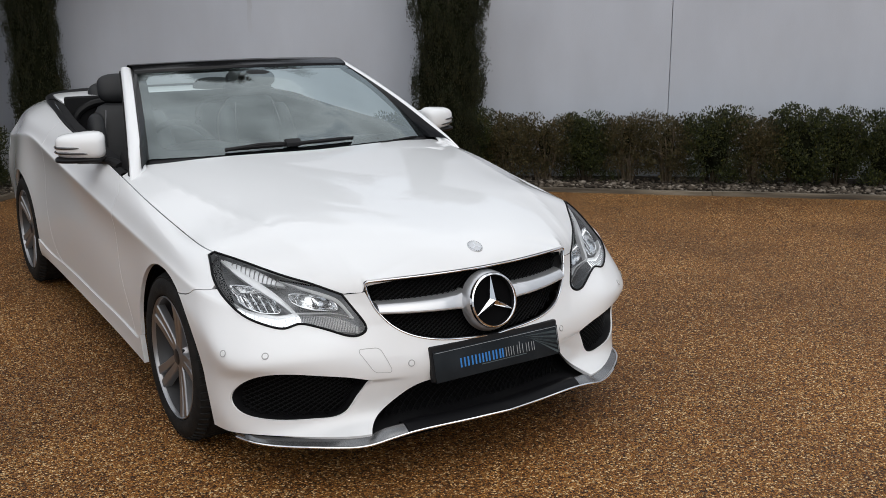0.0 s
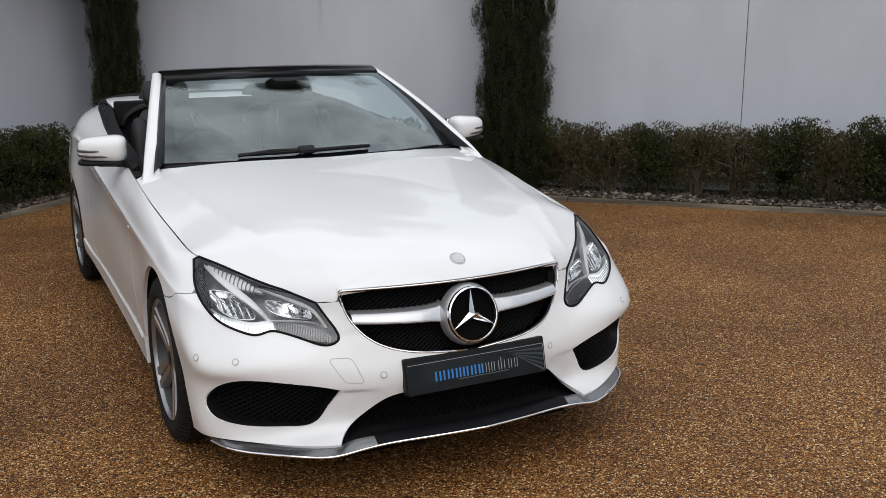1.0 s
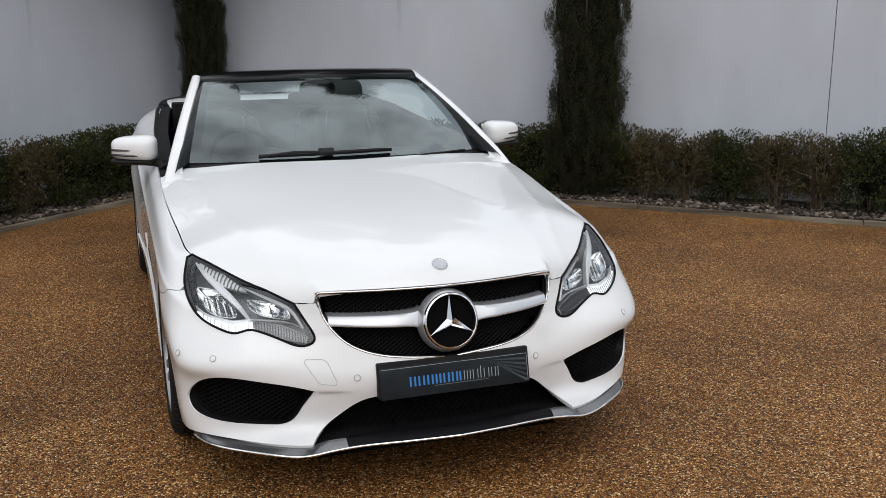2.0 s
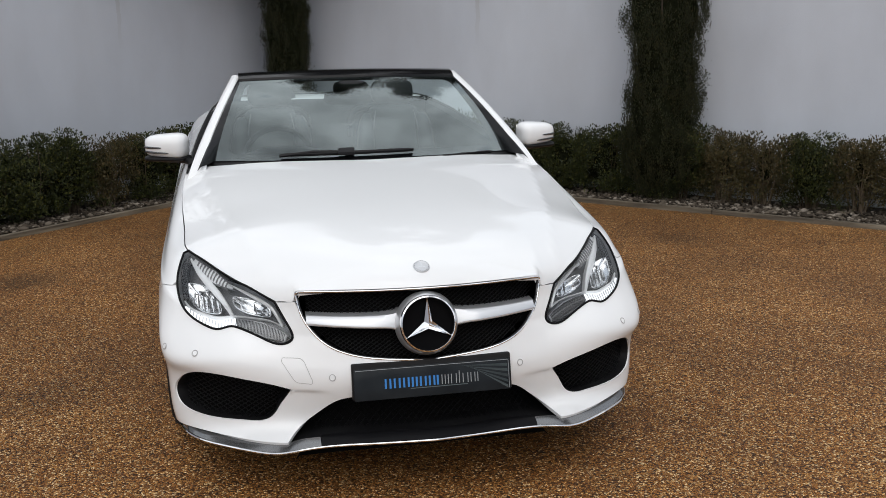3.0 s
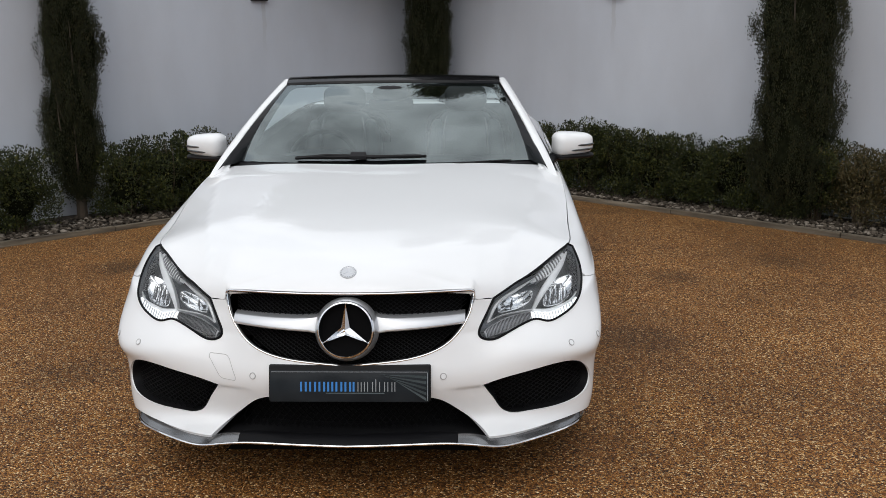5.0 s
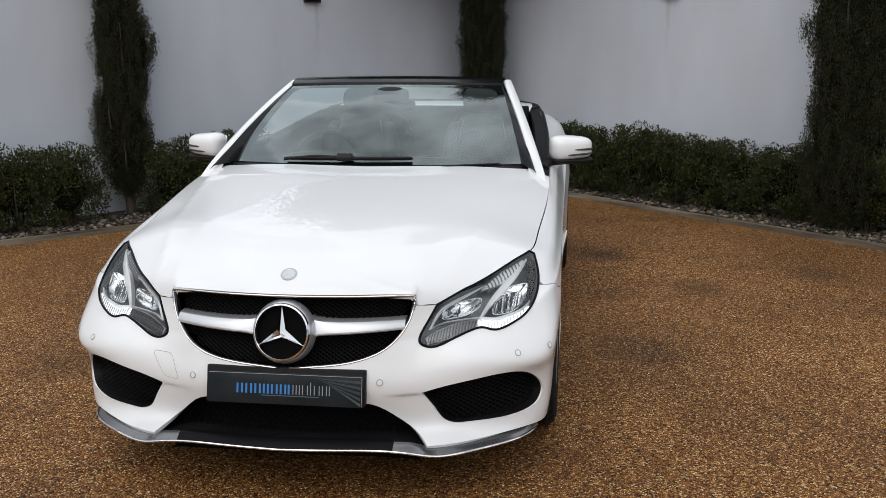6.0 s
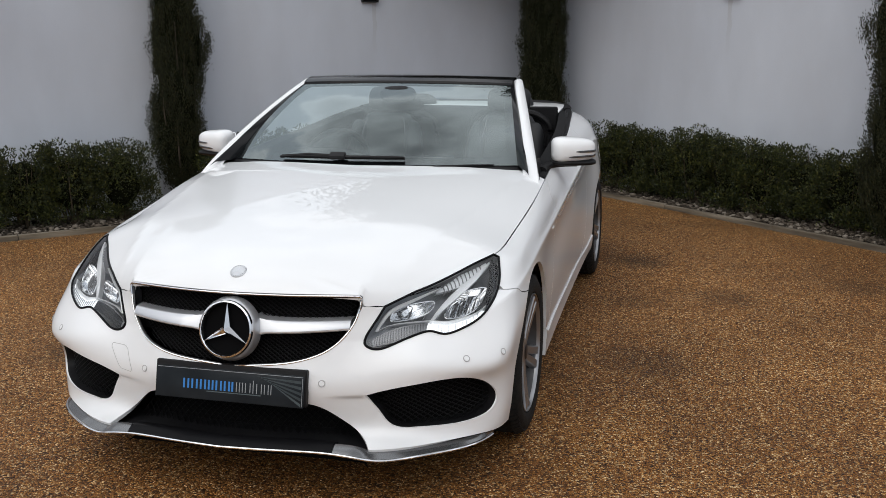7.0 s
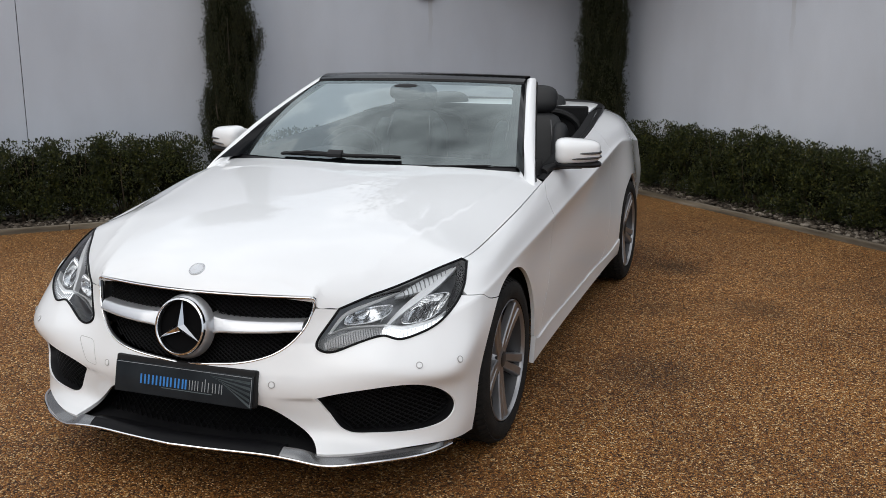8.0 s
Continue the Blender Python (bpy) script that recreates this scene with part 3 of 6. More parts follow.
def shrub(seed, height, leaf_count, sparse):
    """A clipped hedge plant: upright stems, and leaves in lumps that thin out to the ground."""
    rng = np.random.default_rng(seed)
    s = empty("hedge_shrub", "clipped dark green hedge shrub with bare lower stems" if not sparse else "thin brownish hedge shrub with many bare twigs showing", "shrub", group="hedge")
    bm = bmesh.new()
    for i in range(30 if sparse else 20):
        a, r = rng.uniform(0, 2 * math.pi), rng.uniform(0.02, 0.2)
        top = np.array([r * 1.2 * math.cos(a), r * math.sin(a), height * rng.uniform(0.6, 0.97)])
        foot = top * [0.25, 0.25, 0] + [*rng.normal(0, 0.012, 2), 0.0]
        midp = foot * 0.45 + top * 0.55 + [*rng.normal(0, 0.02, 2), 0]
        midp[2] = height * 0.45
        pts = curve_through([foot, midp, top], 6)
        tube(bm, pts, np.linspace(0.006 if sparse else 0.0075, 0.0016, len(pts)), 4)
        for _ in range(3 if sparse else 2):
            q = pts[rng.integers(2, 5)]
            e = q + [*rng.normal(0, 0.055, 2), rng.uniform(0.04, 0.14)]
            tube(bm, [q, (q + e) / 2 + rng.normal(0, 0.006, 3), e], [0.0026, 0.002, 0.001], 3)
    part("woody_base", bm, PALE_TWIG if sparse else TWIG, s)
    # near-black core mesh that stands in for the shade deep in the plant
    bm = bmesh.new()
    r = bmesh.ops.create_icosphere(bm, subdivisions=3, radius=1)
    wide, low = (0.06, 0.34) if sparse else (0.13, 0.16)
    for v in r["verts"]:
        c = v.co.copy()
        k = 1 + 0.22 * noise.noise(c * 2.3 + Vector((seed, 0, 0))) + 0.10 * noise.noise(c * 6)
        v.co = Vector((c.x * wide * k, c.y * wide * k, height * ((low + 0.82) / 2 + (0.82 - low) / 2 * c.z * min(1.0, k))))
    part("shade_core", bm, SHADE_CORE, s)
    lumps = np.stack([rng.uniform(-0.20, 0.20, 90), rng.uniform(-0.20, 0.20, 90), height * (0.07 + 0.85 * rng.uniform(0, 1, 90) ** 0.9)], 1)
    n = leaf_count
    which = rng.integers(0, len(lumps), n)
    d = rng.normal(size=(n, 3))
    d /= np.linalg.norm(d, axis=1)[:, None]
    pos = lumps[which] + d * (0.085 * rng.uniform(0.35, 1, n) ** 0.5)[:, None] * rng.uniform(0.7, 1.15, len(lumps))[which][:, None]
    pos[:, :2] *= 1 + 0.12 * rng.uniform(0, 1, (n, 1))
    pos[:, 2] = np.minimum(pos[:, 2], height + 0.035 * rng.normal(size=n) ** 2 * 0.7)
    pos[:, :2] = np.clip(pos[:, :2], -0.27, 0.27) + rng.normal(0, 0.008, (n, 2))
    keep = rng.uniform(0, 1, n) < np.clip((pos[:, 2] - 0.03) / ((0.26 if sparse else 0.09) * height), 0.03, 1)
    pos, d = pos[keep], d[keep]
    out = d * 0.7 + rng.normal(0, 0.45, pos.shape) + [0, 0, 0.65]
    me = leaves_mesh("foliage", pos, out, rng.uniform(0.016, 0.030, len(pos)), rng.uniform(0.010, 0.016, len(pos)), rng, DRY_LEAF if sparse else LEAF)
    put("foliage", me, None, s)
    return s


SHRUBS = [shrub(11, 0.67, 9400, False), shrub(12, 0.65, 7600, False), shrub(13, 0.69, 9800, False), shrub(14, 0.64, 6400, True), shrub(15, 0.65, 7600, True), shrub(16, 0.68, 9000, False)]


def hedge(m, x0, x1, y, order, seed, used, gaps=(), low_from=99):
    rng = random.Random(seed)
    x, i = x0, 0
    while x < x1:
        k = order[i % len(order)]
        at = m @ pose(x, y + rng.uniform(-0.03, 0.03), 0.015, 0, 0, rng.choice((0, 90, 180, 270)) + rng.uniform(-14, 14)) @ Matrix.Diagonal((1, 1, 0.98 if x < low_from else min(1.04, 0.95 + 0.045 * (x - low_from)), 1))
        if any(a < x < b for a, b in gaps):
            x, i = x + 0.1, i + 1
            continue
        if k in used:
            ob = copy_thing(SHRUBS[k], at @ Matrix.Scale(rng.uniform(0.95, 1.07), 4))
        else:
            SHRUBS[k].matrix_world = at
            used.add(k)
        x, i = x + rng.uniform(0.34, 0.40), i + 1


used = set()
hedge(COURT @ pose(0, 0.0, 0, 0, 0, 1.5), 0.05, 11.0, 0.33, [0, 2, 5, 0, 2, 5, 2, 0, 1, 5, 0, 4, 3, 2, 4, 3, 1, 4], 5, used, (), 3.9)
hedge(COURT_LEFT @ pose(0, 0, 0, 0, 0, 90), -11.0, -0.45, 0.40, [0, 2, 5, 1, 2, 0, 5, 2, 1, 0, 2, 3, 1, 2, 5, 0], 6, used, ((-4.12, -3.50),))


def cypress(seed, radius, height, label, m, foot=0.1, rough=1.0):
    """A columnar cypress: upright limbs, and sprays of scale leaves that hug the column."""
    rng = np.random.default_rng(seed)
    c = empty("cypress", label, "tree", m, group="cypresses")
    bm = bmesh.new()
    tube(bm, [(0, 0, 0), (0.01, 0, height * 0.5), (0, 0, height * 0.96)], [0.05, 0.035, 0.008], 8)
    part("trunk", bm, BARK, c)
    bm = bmesh.new()
    for i in range(26):
        a, z = rng.uniform(0, 6.283), rng.uniform(0.05, 0.6) * height
        r = radius * rng.uniform(0.45, 0.8)
        pts = curve_through([(0, 0, z), (r * 0.6 * math.cos(a), r * 0.6 * math.sin(a), z + 0.15), (r * math.cos(a), r * math.sin(a), z + 0.7)], 6)
        tube(bm, pts, np.linspace(0.012, 0.004, len(pts)), 4)
    part("bough", bm, BARK, c)
    n = 1150
    a, z = rng.uniform(0, 6.283, n), foot + rng.uniform(0.0, 0.97, n) * (height - foot)
    prof = np.clip((z - foot) / 0.45 + 0.35, 0.35, 1) * np.clip((1 - z / height) * 2.2, 0.05, 1) ** 0.7

    def lump(a, z):
        return 1 + rough * (0.16 * np.sin(a * 3 + z * 4.1 + seed) + 0.12 * np.sin(z * 8.3 + a * 2) + 0.10 * np.sin(z * 15 + a * 5 + seed))
    r = radius * prof * lump(a, z) * rng.uniform(0.72, 0.98, n)
    centre = np.stack([r * np.cos(a), r * np.sin(a), z], 1)
    per = 76
    k = np.repeat(np.arange(n), per)
    pos = centre[k] + rng.normal(size=(n * per, 3)) * [0.017, 0.017, 0.045]
    axis = np.stack([np.cos(a), np.sin(a), a * 0], 1)[k]
    out = axis * 0.4 + rng.normal(0, 0.3, pos.shape) + [0, 0, 1.0]
    # dark column behind the sprays, the crown's inner shade put in as a mesh
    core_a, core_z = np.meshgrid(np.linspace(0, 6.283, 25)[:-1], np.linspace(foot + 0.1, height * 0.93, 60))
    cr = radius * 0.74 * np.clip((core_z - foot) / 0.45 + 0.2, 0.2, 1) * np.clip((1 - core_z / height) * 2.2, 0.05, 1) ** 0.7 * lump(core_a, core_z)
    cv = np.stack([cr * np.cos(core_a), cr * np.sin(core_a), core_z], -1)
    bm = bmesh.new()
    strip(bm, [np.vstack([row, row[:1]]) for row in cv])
    part("shade_core", bm, SHADE_CORE, c)
    me = leaves_mesh("crown", pos, out, rng.uniform(0.012, 0.026, len(pos)), rng.uniform(0.006, 0.010, len(pos)), rng, CYPRESS, 0.05)
    put("crown", me, None, c)
    return c


cypress(21, 0.322, 3.3, "tall dark columnar cypress growing against the white wall", COURT @ pose(3.63, 0.30, 0.02), 0.05, 0.7)
cypress(22, 0.235, 3.6, "slim dark columnar cypress in the corner of the walls", COURT @ pose(-0.29, -0.02, 0.02), 0.1, 0.5)
cypress(23, 0.205, 3.1, "slim dark columnar cypress with a ragged outline beside the hedge", COURT_LEFT @ pose(-0.57, -3.74, 0.02), 0.22, 1.5)

# ---- the car: character lines, from the hem up to the bonnet edge and belt ----
# each knot: station round the half body (0 front centre, 6 front axle, 11 rear axle, 15 rear centre), x, y, z
HEM = [(0, 0, -0.035, 0.215), (1, 0.25, -0.015, 0.207), (2, 0.50, 0.022, 0.207), (3, 0.684, 0.130, 0.204), (4, 0.838, 0.282, 0.198), (5, 0.886, 0.46, 0.182), (6, 0.900, 0.83, 0.17),
       (7, 0.905, 1.25, 0.194), (8, 0.895, 1.9, 0.207), (9, 0.89, 2.7, 0.222), (10, 0.895, 3.2, 0.230), (11, 0.90, 3.54, 0.2), (12, 0.87, 4.05, 0.22), (13, 0.72, 4.42, 0.25), (14, 0.4, 4.54, 0.26), (15, 0, 4.57, 0.26)]
LOW = [(0, 0, 0.0, 0.27), (1, 0.25, 0.03, 0.268), (2, 0.50, 0.10, 0.262), (3, 0.680, 0.163, 0.262), (4, 0.851, 0.298, 0.268), (5, 0.897, 0.46, 0.27), (6, 0.918, 0.83, 0.28),
       (7, 0.908, 1.25, 0.27), (8, 0.894, 1.9, 0.27), (9, 0.890, 2.7, 0.28), (10, 0.91, 3.2, 0.30), (11, 0.915, 3.54, 0.33), (12, 0.862, 4.05, 0.36), (13, 0.76, 4.45, 0.38), (14, 0.4, 4.58, 0.38), (15, 0, 4.61, 0.38)]
PROW = [(0, 0, -0.012, 0.39), (1, 0.25, 0.002, 0.388), (2, 0.465, 0.065, 0.382), (3, 0.66, 0.125, 0.395), (4, 0.849, 0.279, 0.398), (5, 0.906, 0.46, 0.40), (6, 0.926, 0.83, 0.45),
        (7, 0.912, 1.25, 0.42), (8, 0.898, 1.9, 0.42), (9, 0.895, 2.7, 0.43), (10, 0.915, 3.2, 0.46), (11, 0.920, 3.54, 0.5), (12, 0.868, 4.05, 0.5), (13, 0.78, 4.47, 0.5), (14, 0.4, 4.61, 0.5), (15, 0, 4.64, 0.5)]
WAIST = [(0, 0, 0.004, 0.475), (1, 0.25, 0.014, 0.478), (2, 0.455, 0.082, 0.488), (3, 0.65, 0.125, 0.495), (4, 0.866, 0.260, 0.478), (5, 0.919, 0.46, 0.545), (6, 0.931, 0.83, 0.61),
         (7, 0.907, 1.25, 0.56), (8, 0.896, 1.9, 0.58), (9, 0.891, 2.7, 0.63), (10, 0.903, 3.2, 0.67), (11, 0.920, 3.54, 0.68), (12, 0.868, 4.05, 0.66), (13, 0.79, 4.46, 0.65), (14, 0.42, 4.61, 0.65), (15, 0, 4.64, 0.65)]
CREASE = [(0, 0, 0.022, 0.57), (1, 0.25, 0.040, 0.565), (2, 0.455, 0.118, 0.56), (3, 0.64, 0.195, 0.575), (4, 0.835, 0.365, 0.632), (5, 0.906, 0.56, 0.672), (6, 0.918, 0.83, 0.712),
          (7, 0.917, 1.25, 0.745), (8, 0.915, 1.9, 0.803), (9, 0.908, 2.7, 0.876), (10, 0.90, 3.2, 0.918), (11, 0.893, 3.54, 0.895), (12, 0.845, 4.05, 0.84), (13, 0.76, 4.42, 0.82), (14, 0.4, 4.57, 0.82), (15, 0, 4.60, 0.82)]
SHOULDER = [(0, 0, 0.040, 0.64), (1, 0.25, 0.064, 0.64), (2, 0.462, 0.146, 0.63), (3, 0.645, 0.285, 0.655), (4, 0.805, 0.465, 0.712), (5, 0.878, 0.62, 0.737), (6, 0.885, 0.85, 0.778),
            (7, 0.889, 1.25, 0.825), (8, 0.878, 1.9, 0.892), (9, 0.862, 2.7, 0.952), (10, 0.860, 3.2, 0.985), (11, 0.842, 3.54, 0.995), (12, 0.765, 4.0, 0.985), (13, 0.66, 4.36, 0.96), (14, 0.38, 4.50, 0.96), (15, 0, 4.53, 0.96)]
EDGE = [(0, 0, 0.052, 0.720), (1, 0.25, 0.085, 0.717), (1.5, 0.375, 0.120, 0.714), (1.8, 0.437, 0.146, 0.709), (2.25, 0.520, 0.206, 0.694), (3, 0.640, 0.330, 0.714), (4, 0.752, 0.495, 0.757), (5, 0.812, 0.615, 0.778), (6, 0.826, 0.85, 0.805),
        (7, 0.848, 1.25, 0.875), (8, 0.835, 1.9, 0.955), (9, 0.80, 2.7, 1.015), (10, 0.755, 3.2, 1.06), (11, 0.71, 3.54, 1.075), (12, 0.62, 3.9, 1.07), (13, 0.5, 4.2, 1.05), (14, 0.3, 4.3, 1.04), (15, 0, 4.33, 1.04)]


TOP = 6.0
ROW_V = [0, 1, 2, 3, 3.86, 4, 4.14, 5, 6]


class Body(Surface):
    def __init__(self, *lines):
        self.knots = sorted({q[0] for line in lines for q in line})
        rows = []
        for line in lines:
            own = np.array([q[0] for q in line], float)
            full = basis(own, self.knots) @ np.array([q[1:] for q in line])
            rows.append(np.vstack([full[3:0:-1] * [-1, 1, 1], full, full[-2:-5:-1] * [-1, 1, 1]]))
        k = np.array(self.knots, float)
        self.knots = np.r_[-k[3:0:-1], k, 30 - k[-2:-5:-1]]
        rows = np.array(rows)
        # the flank turns sharply under its crease
        c, w = rows[4], rows[3]
        turn = np.clip(np.minimum((self.knots - 5.8) / 2.2, (10.6 - self.knots) / 2.0), 0, 1)[:, None]
        under = w + (c - w) * 0.86 - turn * np.array([0.005, 0, 0])
        over = c + (rows[5] - c) * 0.14 + turn * np.array([0.002, 0, 0])
        self.rows = np.concatenate([rows[:4], under[None], rows[4:5], over[None], rows[5:]])

    def P(self, a, b):
        a, b = np.asarray(a, float), np.asarray(b, float)
        p = np.einsum("qk,lkc,ql->qc", basis(self.knots, np.abs(a)), self.rows, basis(ROW_V, b), optimize=True)
        # a short ledge runs inwards from the side intake's tip
        x, below = p[:, 0], 0.374 - p[:, 2]
        win = np.clip((x - 0.33) / 0.10, 0, 1) * np.clip((0.53 - x) / 0.03, 0, 1)
        p[:, 1] += np.where(np.abs(a) < 3, 0.014 * win * (0.5 + 0.5 * np.tanh(below / 0.006)) * np.exp(-np.maximum(below, 0) / 0.06), 0)
        p[:, 0] *= np.where(a < 0, -1.0, 1.0)
        return p


BODY = Body(HEM, LOW, PROW, WAIST, CREASE, SHOULDER, EDGE)
FRONT_U, FRONT_V = np.linspace(0, 5.4, 60), np.linspace(0, TOP, 60)
SIDE_U, SIDE_V = np.linspace(4.2, 13.0, 90), np.linspace(0, TOP, 60)


def on_front(points):
    return BODY.find(points, [0, 2], (FRONT_U, FRONT_V))


def on_side(points):
    return BODY.find(points, [1, 2], (SIDE_U, SIDE_V))


def edge_line(u0, u1, n):
    return np.stack([np.linspace(u0, u1, n), np.full(n, TOP)], 1)


def hem_line(u0, u1, n, v=0.0):
    return np.stack([np.linspace(u0, u1, n), np.full(n, v)], 1)


AXLE_F, AXLE_R, HUB_Z = 0.83, 3.54, 0.322


def arch(yc, r, a0, a1, n):
    a = np.radians(np.linspace(a0, a1, n))
    return np.stack([yc - r * np.cos(a), HUB_Z + r * np.sin(a)], 1)


car = empty("convertible_car", "white two-door convertible with its roof down, parked on gravel", "car", pose(0.004, 0, 0))

# outlines on the nose, as x, z for the half with x > 0
LAMP = curve_through([(0.453, 0.546), (0.468, 0.600), (0.503, 0.664), (0.60, 0.704), (0.685, 0.736), (0.750, 0.763), (0.793, 0.780), (0.822, 0.766), (0.843, 0.710), (0.840, 0.652), (0.808, 0.606), (0.755, 0.579), (0.70, 0.569), (0.660, 0.579), (0.625, 0.574), (0.55, 0.547), (0.475, 0.533)], 110, True, (2, 6, 7))
GRILLE_SIDE = [(0.0, 0.472), (0.15, 0.486), (0.27, 0.506), (0.345, 0.536), (0.400, 0.588), (0.428, 0.645), (0.437, 0.690)]
INTAKE = curve_through([(0.463, 0.382), (0.540, 0.404), (0.640, 0.423), (0.735, 0.432), (0.804, 0.420), (0.850, 0.376), (0.869, 0.320), (0.853, 0.281), (0.806, 0.260), (0.720, 0.254), (0.620, 0.256), (0.562, 0.260), (0.538, 0.271), (0.506, 0.316)], 96, True, (0,))
MOUTH = [(0.0, 0.366), (0.22, 0.360), (0.315, 0.342), (0.37, 0.300), (0.430, 0.250), (0.488, 0.208)]

lamp_uv = on_front(LAMP)
lamp_uv[:, 1] = np.minimum(lamp_uv[:, 1], TOP)
intake_uv = on_front(INTAKE)
mouth_half = on_front(curve_through(MOUTH, 40))
grille_half = on_front(curve_through(GRILLE_SIDE, 40))


def mirrored(loop):
    return (loop * [-1, 1])[::-1]


# bumper: round the nose from wheel arch to wheel arch
arch_uv = on_side(arch(AXLE_F, 0.362, 8, 58, 24))
i_out = int(np.argmin(np.abs(LAMP - [0.843, 0.710]).sum(1)))
i_in = int(np.argmin(np.abs(LAMP - [0.503, 0.664]).sum(1)))
order = np.roll(np.arange(len(lamp_uv)), -i_out)
lower = lamp_uv[order[:list(order).index(i_in) + 1]]
seam = np.vstack([arch_uv[-1:], curve_through([arch_uv[-1], (arch_uv[-1] + lower[4]) / 2 + [0, 0.06], lower[4]], 10)[1:-1]])
half = np.vstack([mouth_half, hem_line(mouth_half[-1][0] + 0.1, arch_uv[0][0], 50)[:-1], arch_uv[:-1], seam, lower[4:], on_front(curve_through([(0.503, 0.664), (0.47, 0.668), (0.4385, 0.672)], 8))[1:], grille_half[::-1][3:]])
outer = np.vstack([half[:-1], mirrored(half)[:-1]])
outer = BODY.shrink(outer, 0.0018)
put("front_bumper", sheet_mesh("front_bumper", BODY, [outer, intake_uv, mirrored(intake_uv)], (0.07, 0.09), depth=0.014), PAINT, car)


# ---- bonnet ----
class Bonnet(Surface):
    """Height over the plan: a crowned lid whose rim follows the grille's top, a short drop beside it, the lamp and the wing."""
    def __init__(self):
        u = np.linspace(0, 8, 600)
        e = BODY.P(u, u * 0 + TOP)
        front = e[e[:, 0] < 0.431]
        top = LAMP[i_in:int(np.argmin(np.abs(LAMP - [0.750, 0.763]).sum(1)))]
        uv = on_front(np.vstack([curve_through([(0.4385, 0.694), (0.4402, 0.680), (0.4440, 0.6725), (0.470, 0.668), (0.500, 0.6645)], 30), top[1:]]))
        uv[:, 1] = np.minimum(uv[:, 1], TOP)
        lampside = BODY.P(uv[:, 0], uv[:, 1])
        rest = e[(e[:, 0] > lampside[-1, 0] + 0.004) | (u > 5)]
        line = np.vstack([front, lampside, rest])
        self.line = line[np.r_[True, np.diff(line[:, 1]) > -0.002]]
        k = self.line[:, 0] <= 0.812
        self.fx, self.fy, self.fz = np.maximum.accumulate(self.line[k, 0]), self.line[k, 1], self.line[k, 2]
        # broad rim without the short drop, for the crown
        s = e[u >= 1.8]
        self.sy, self.sx, self.sz = s[:, 1], s[:, 0], s[:, 2]

    def base(self, x, y):
        ze, xe = np.interp(y, self.sy, self.sz), np.interp(y, self.sy, self.sx)
        yk = [-0.1, 0.05, 0.2, 0.5, 0.9, 1.3, 1.7]
        zc = basis(yk, y) @ np.array([0.765, 0.790, 0.822, 0.878, 0.930, 0.972, 1.005])
        r = np.clip(np.abs(x) / np.maximum(xe, 0.3), 0, 1.15)
        z = ze + (zc - ze) * (1 - r ** np.interp(y, [0.6, 1.4], [3.0, 3.8]))
        xc = np.interp(y, [0.1, 0.3, 0.7, 1.3, 1.5], [0.46, 0.54, 0.640, 0.745, 0.77])
        return z + 0.0060 * np.exp(-np.sqrt((np.abs(x) - xc) ** 2 + 0.007 ** 2) / 0.032) * np.clip((y - 0.1) / 0.3, 0, 1)

    def P(self, a, b):
        x, y = np.asarray(a, float), np.asarray(b, float)
        ax = np.clip(np.abs(x), 0, 0.811)
        yf, zf = np.interp(ax, self.fx, self.fy), np.interp(ax, self.fx, self.fz)
        zs = np.interp(ax, [0.43, 0.437, 0.52, 0.60], [0.7095, 0.7085, 0.692, 0.704])
        zs = np.where((ax > 0.431) & (ax < 0.58), np.maximum(zs, zf), zf)
        d = np.maximum(y - yf, -0.02)
        z = self.base(x, y) - (self.base(ax, yf) - zs) * np.exp(-d / 0.075) - (zs - zf) * np.exp(-d / 0.014)
        return np.stack([x, y, z], 1)


BONNET = Bonnet()
_e = BONNET.line[BONNET.line[:, 1] < 1.540][:, :2]
_e = _e[np.r_[True, np.linalg.norm(np.diff(_e, axis=0), axis=1) > 0.0012]]
BONNET_REAR = curve_through([(0, 1.375), (0.3, 1.405), (0.55, 1.462), (0.67, 1.512), (0.76, 1.560), (0.815, 1.556)], 34)
half = np.vstack([_e, BONNET_REAR[::-1][1:]])
half[0, 0] = half[-1, 0] = 0
outer = np.vstack([half[:-1], (half * [-1, 1])[::-1][:-1]])
outer = BONNET.shrink(outer, 0.0013)
put("bonnet", sheet_mesh("bonnet", BONNET, [outer], (0.022, 0.018), (1, 1), depth=0.02), PAINT, car)


# ---- flanks, each built once and mirrored ----
def flank(name, loop, grid=(0.08, 0.06), depth=0.015, material=PAINT, label="", lift=0.0):
    loop = BODY.shrink(loop, 0.0018)
    made = []
    for flip in (False, True):
        made.append(put(name, sheet_mesh(name, BODY, [loop], grid, depth=depth, lift=lift, flip=flip), material, car, label))
    return made


def side_curve(points, n, corners=()):
    return on_side(curve_through(points, n, False, corners))


DOOR_FRONT = side_curve([(1.30, 0.285), (1.345, 0.36), (1.47, 0.50), (1.515, 0.635), (1.50, 0.76), (1.475, 0.86)], 30)
door_top_u = 7.55
upper = lamp_uv[order[list(order).index(int(np.argmin(np.abs(LAMP - [0.793, 0.780]).sum(1)))):]]
SILL_TOP = [(1.194, 0.312), (1.25, 0.287), (1.32, 0.284), (2.0, 0.287), (2.68, 0.293), (3.0, 0.303), (3.178, 0.335)]


def sill_line(y0, y1, n):
    c = curve_through(SILL_TOP, 240)
    y = np.linspace(y0, y1, n)
    return on_side(np.stack([y, np.interp(y, c[:, 0], c[:, 1])], 1))


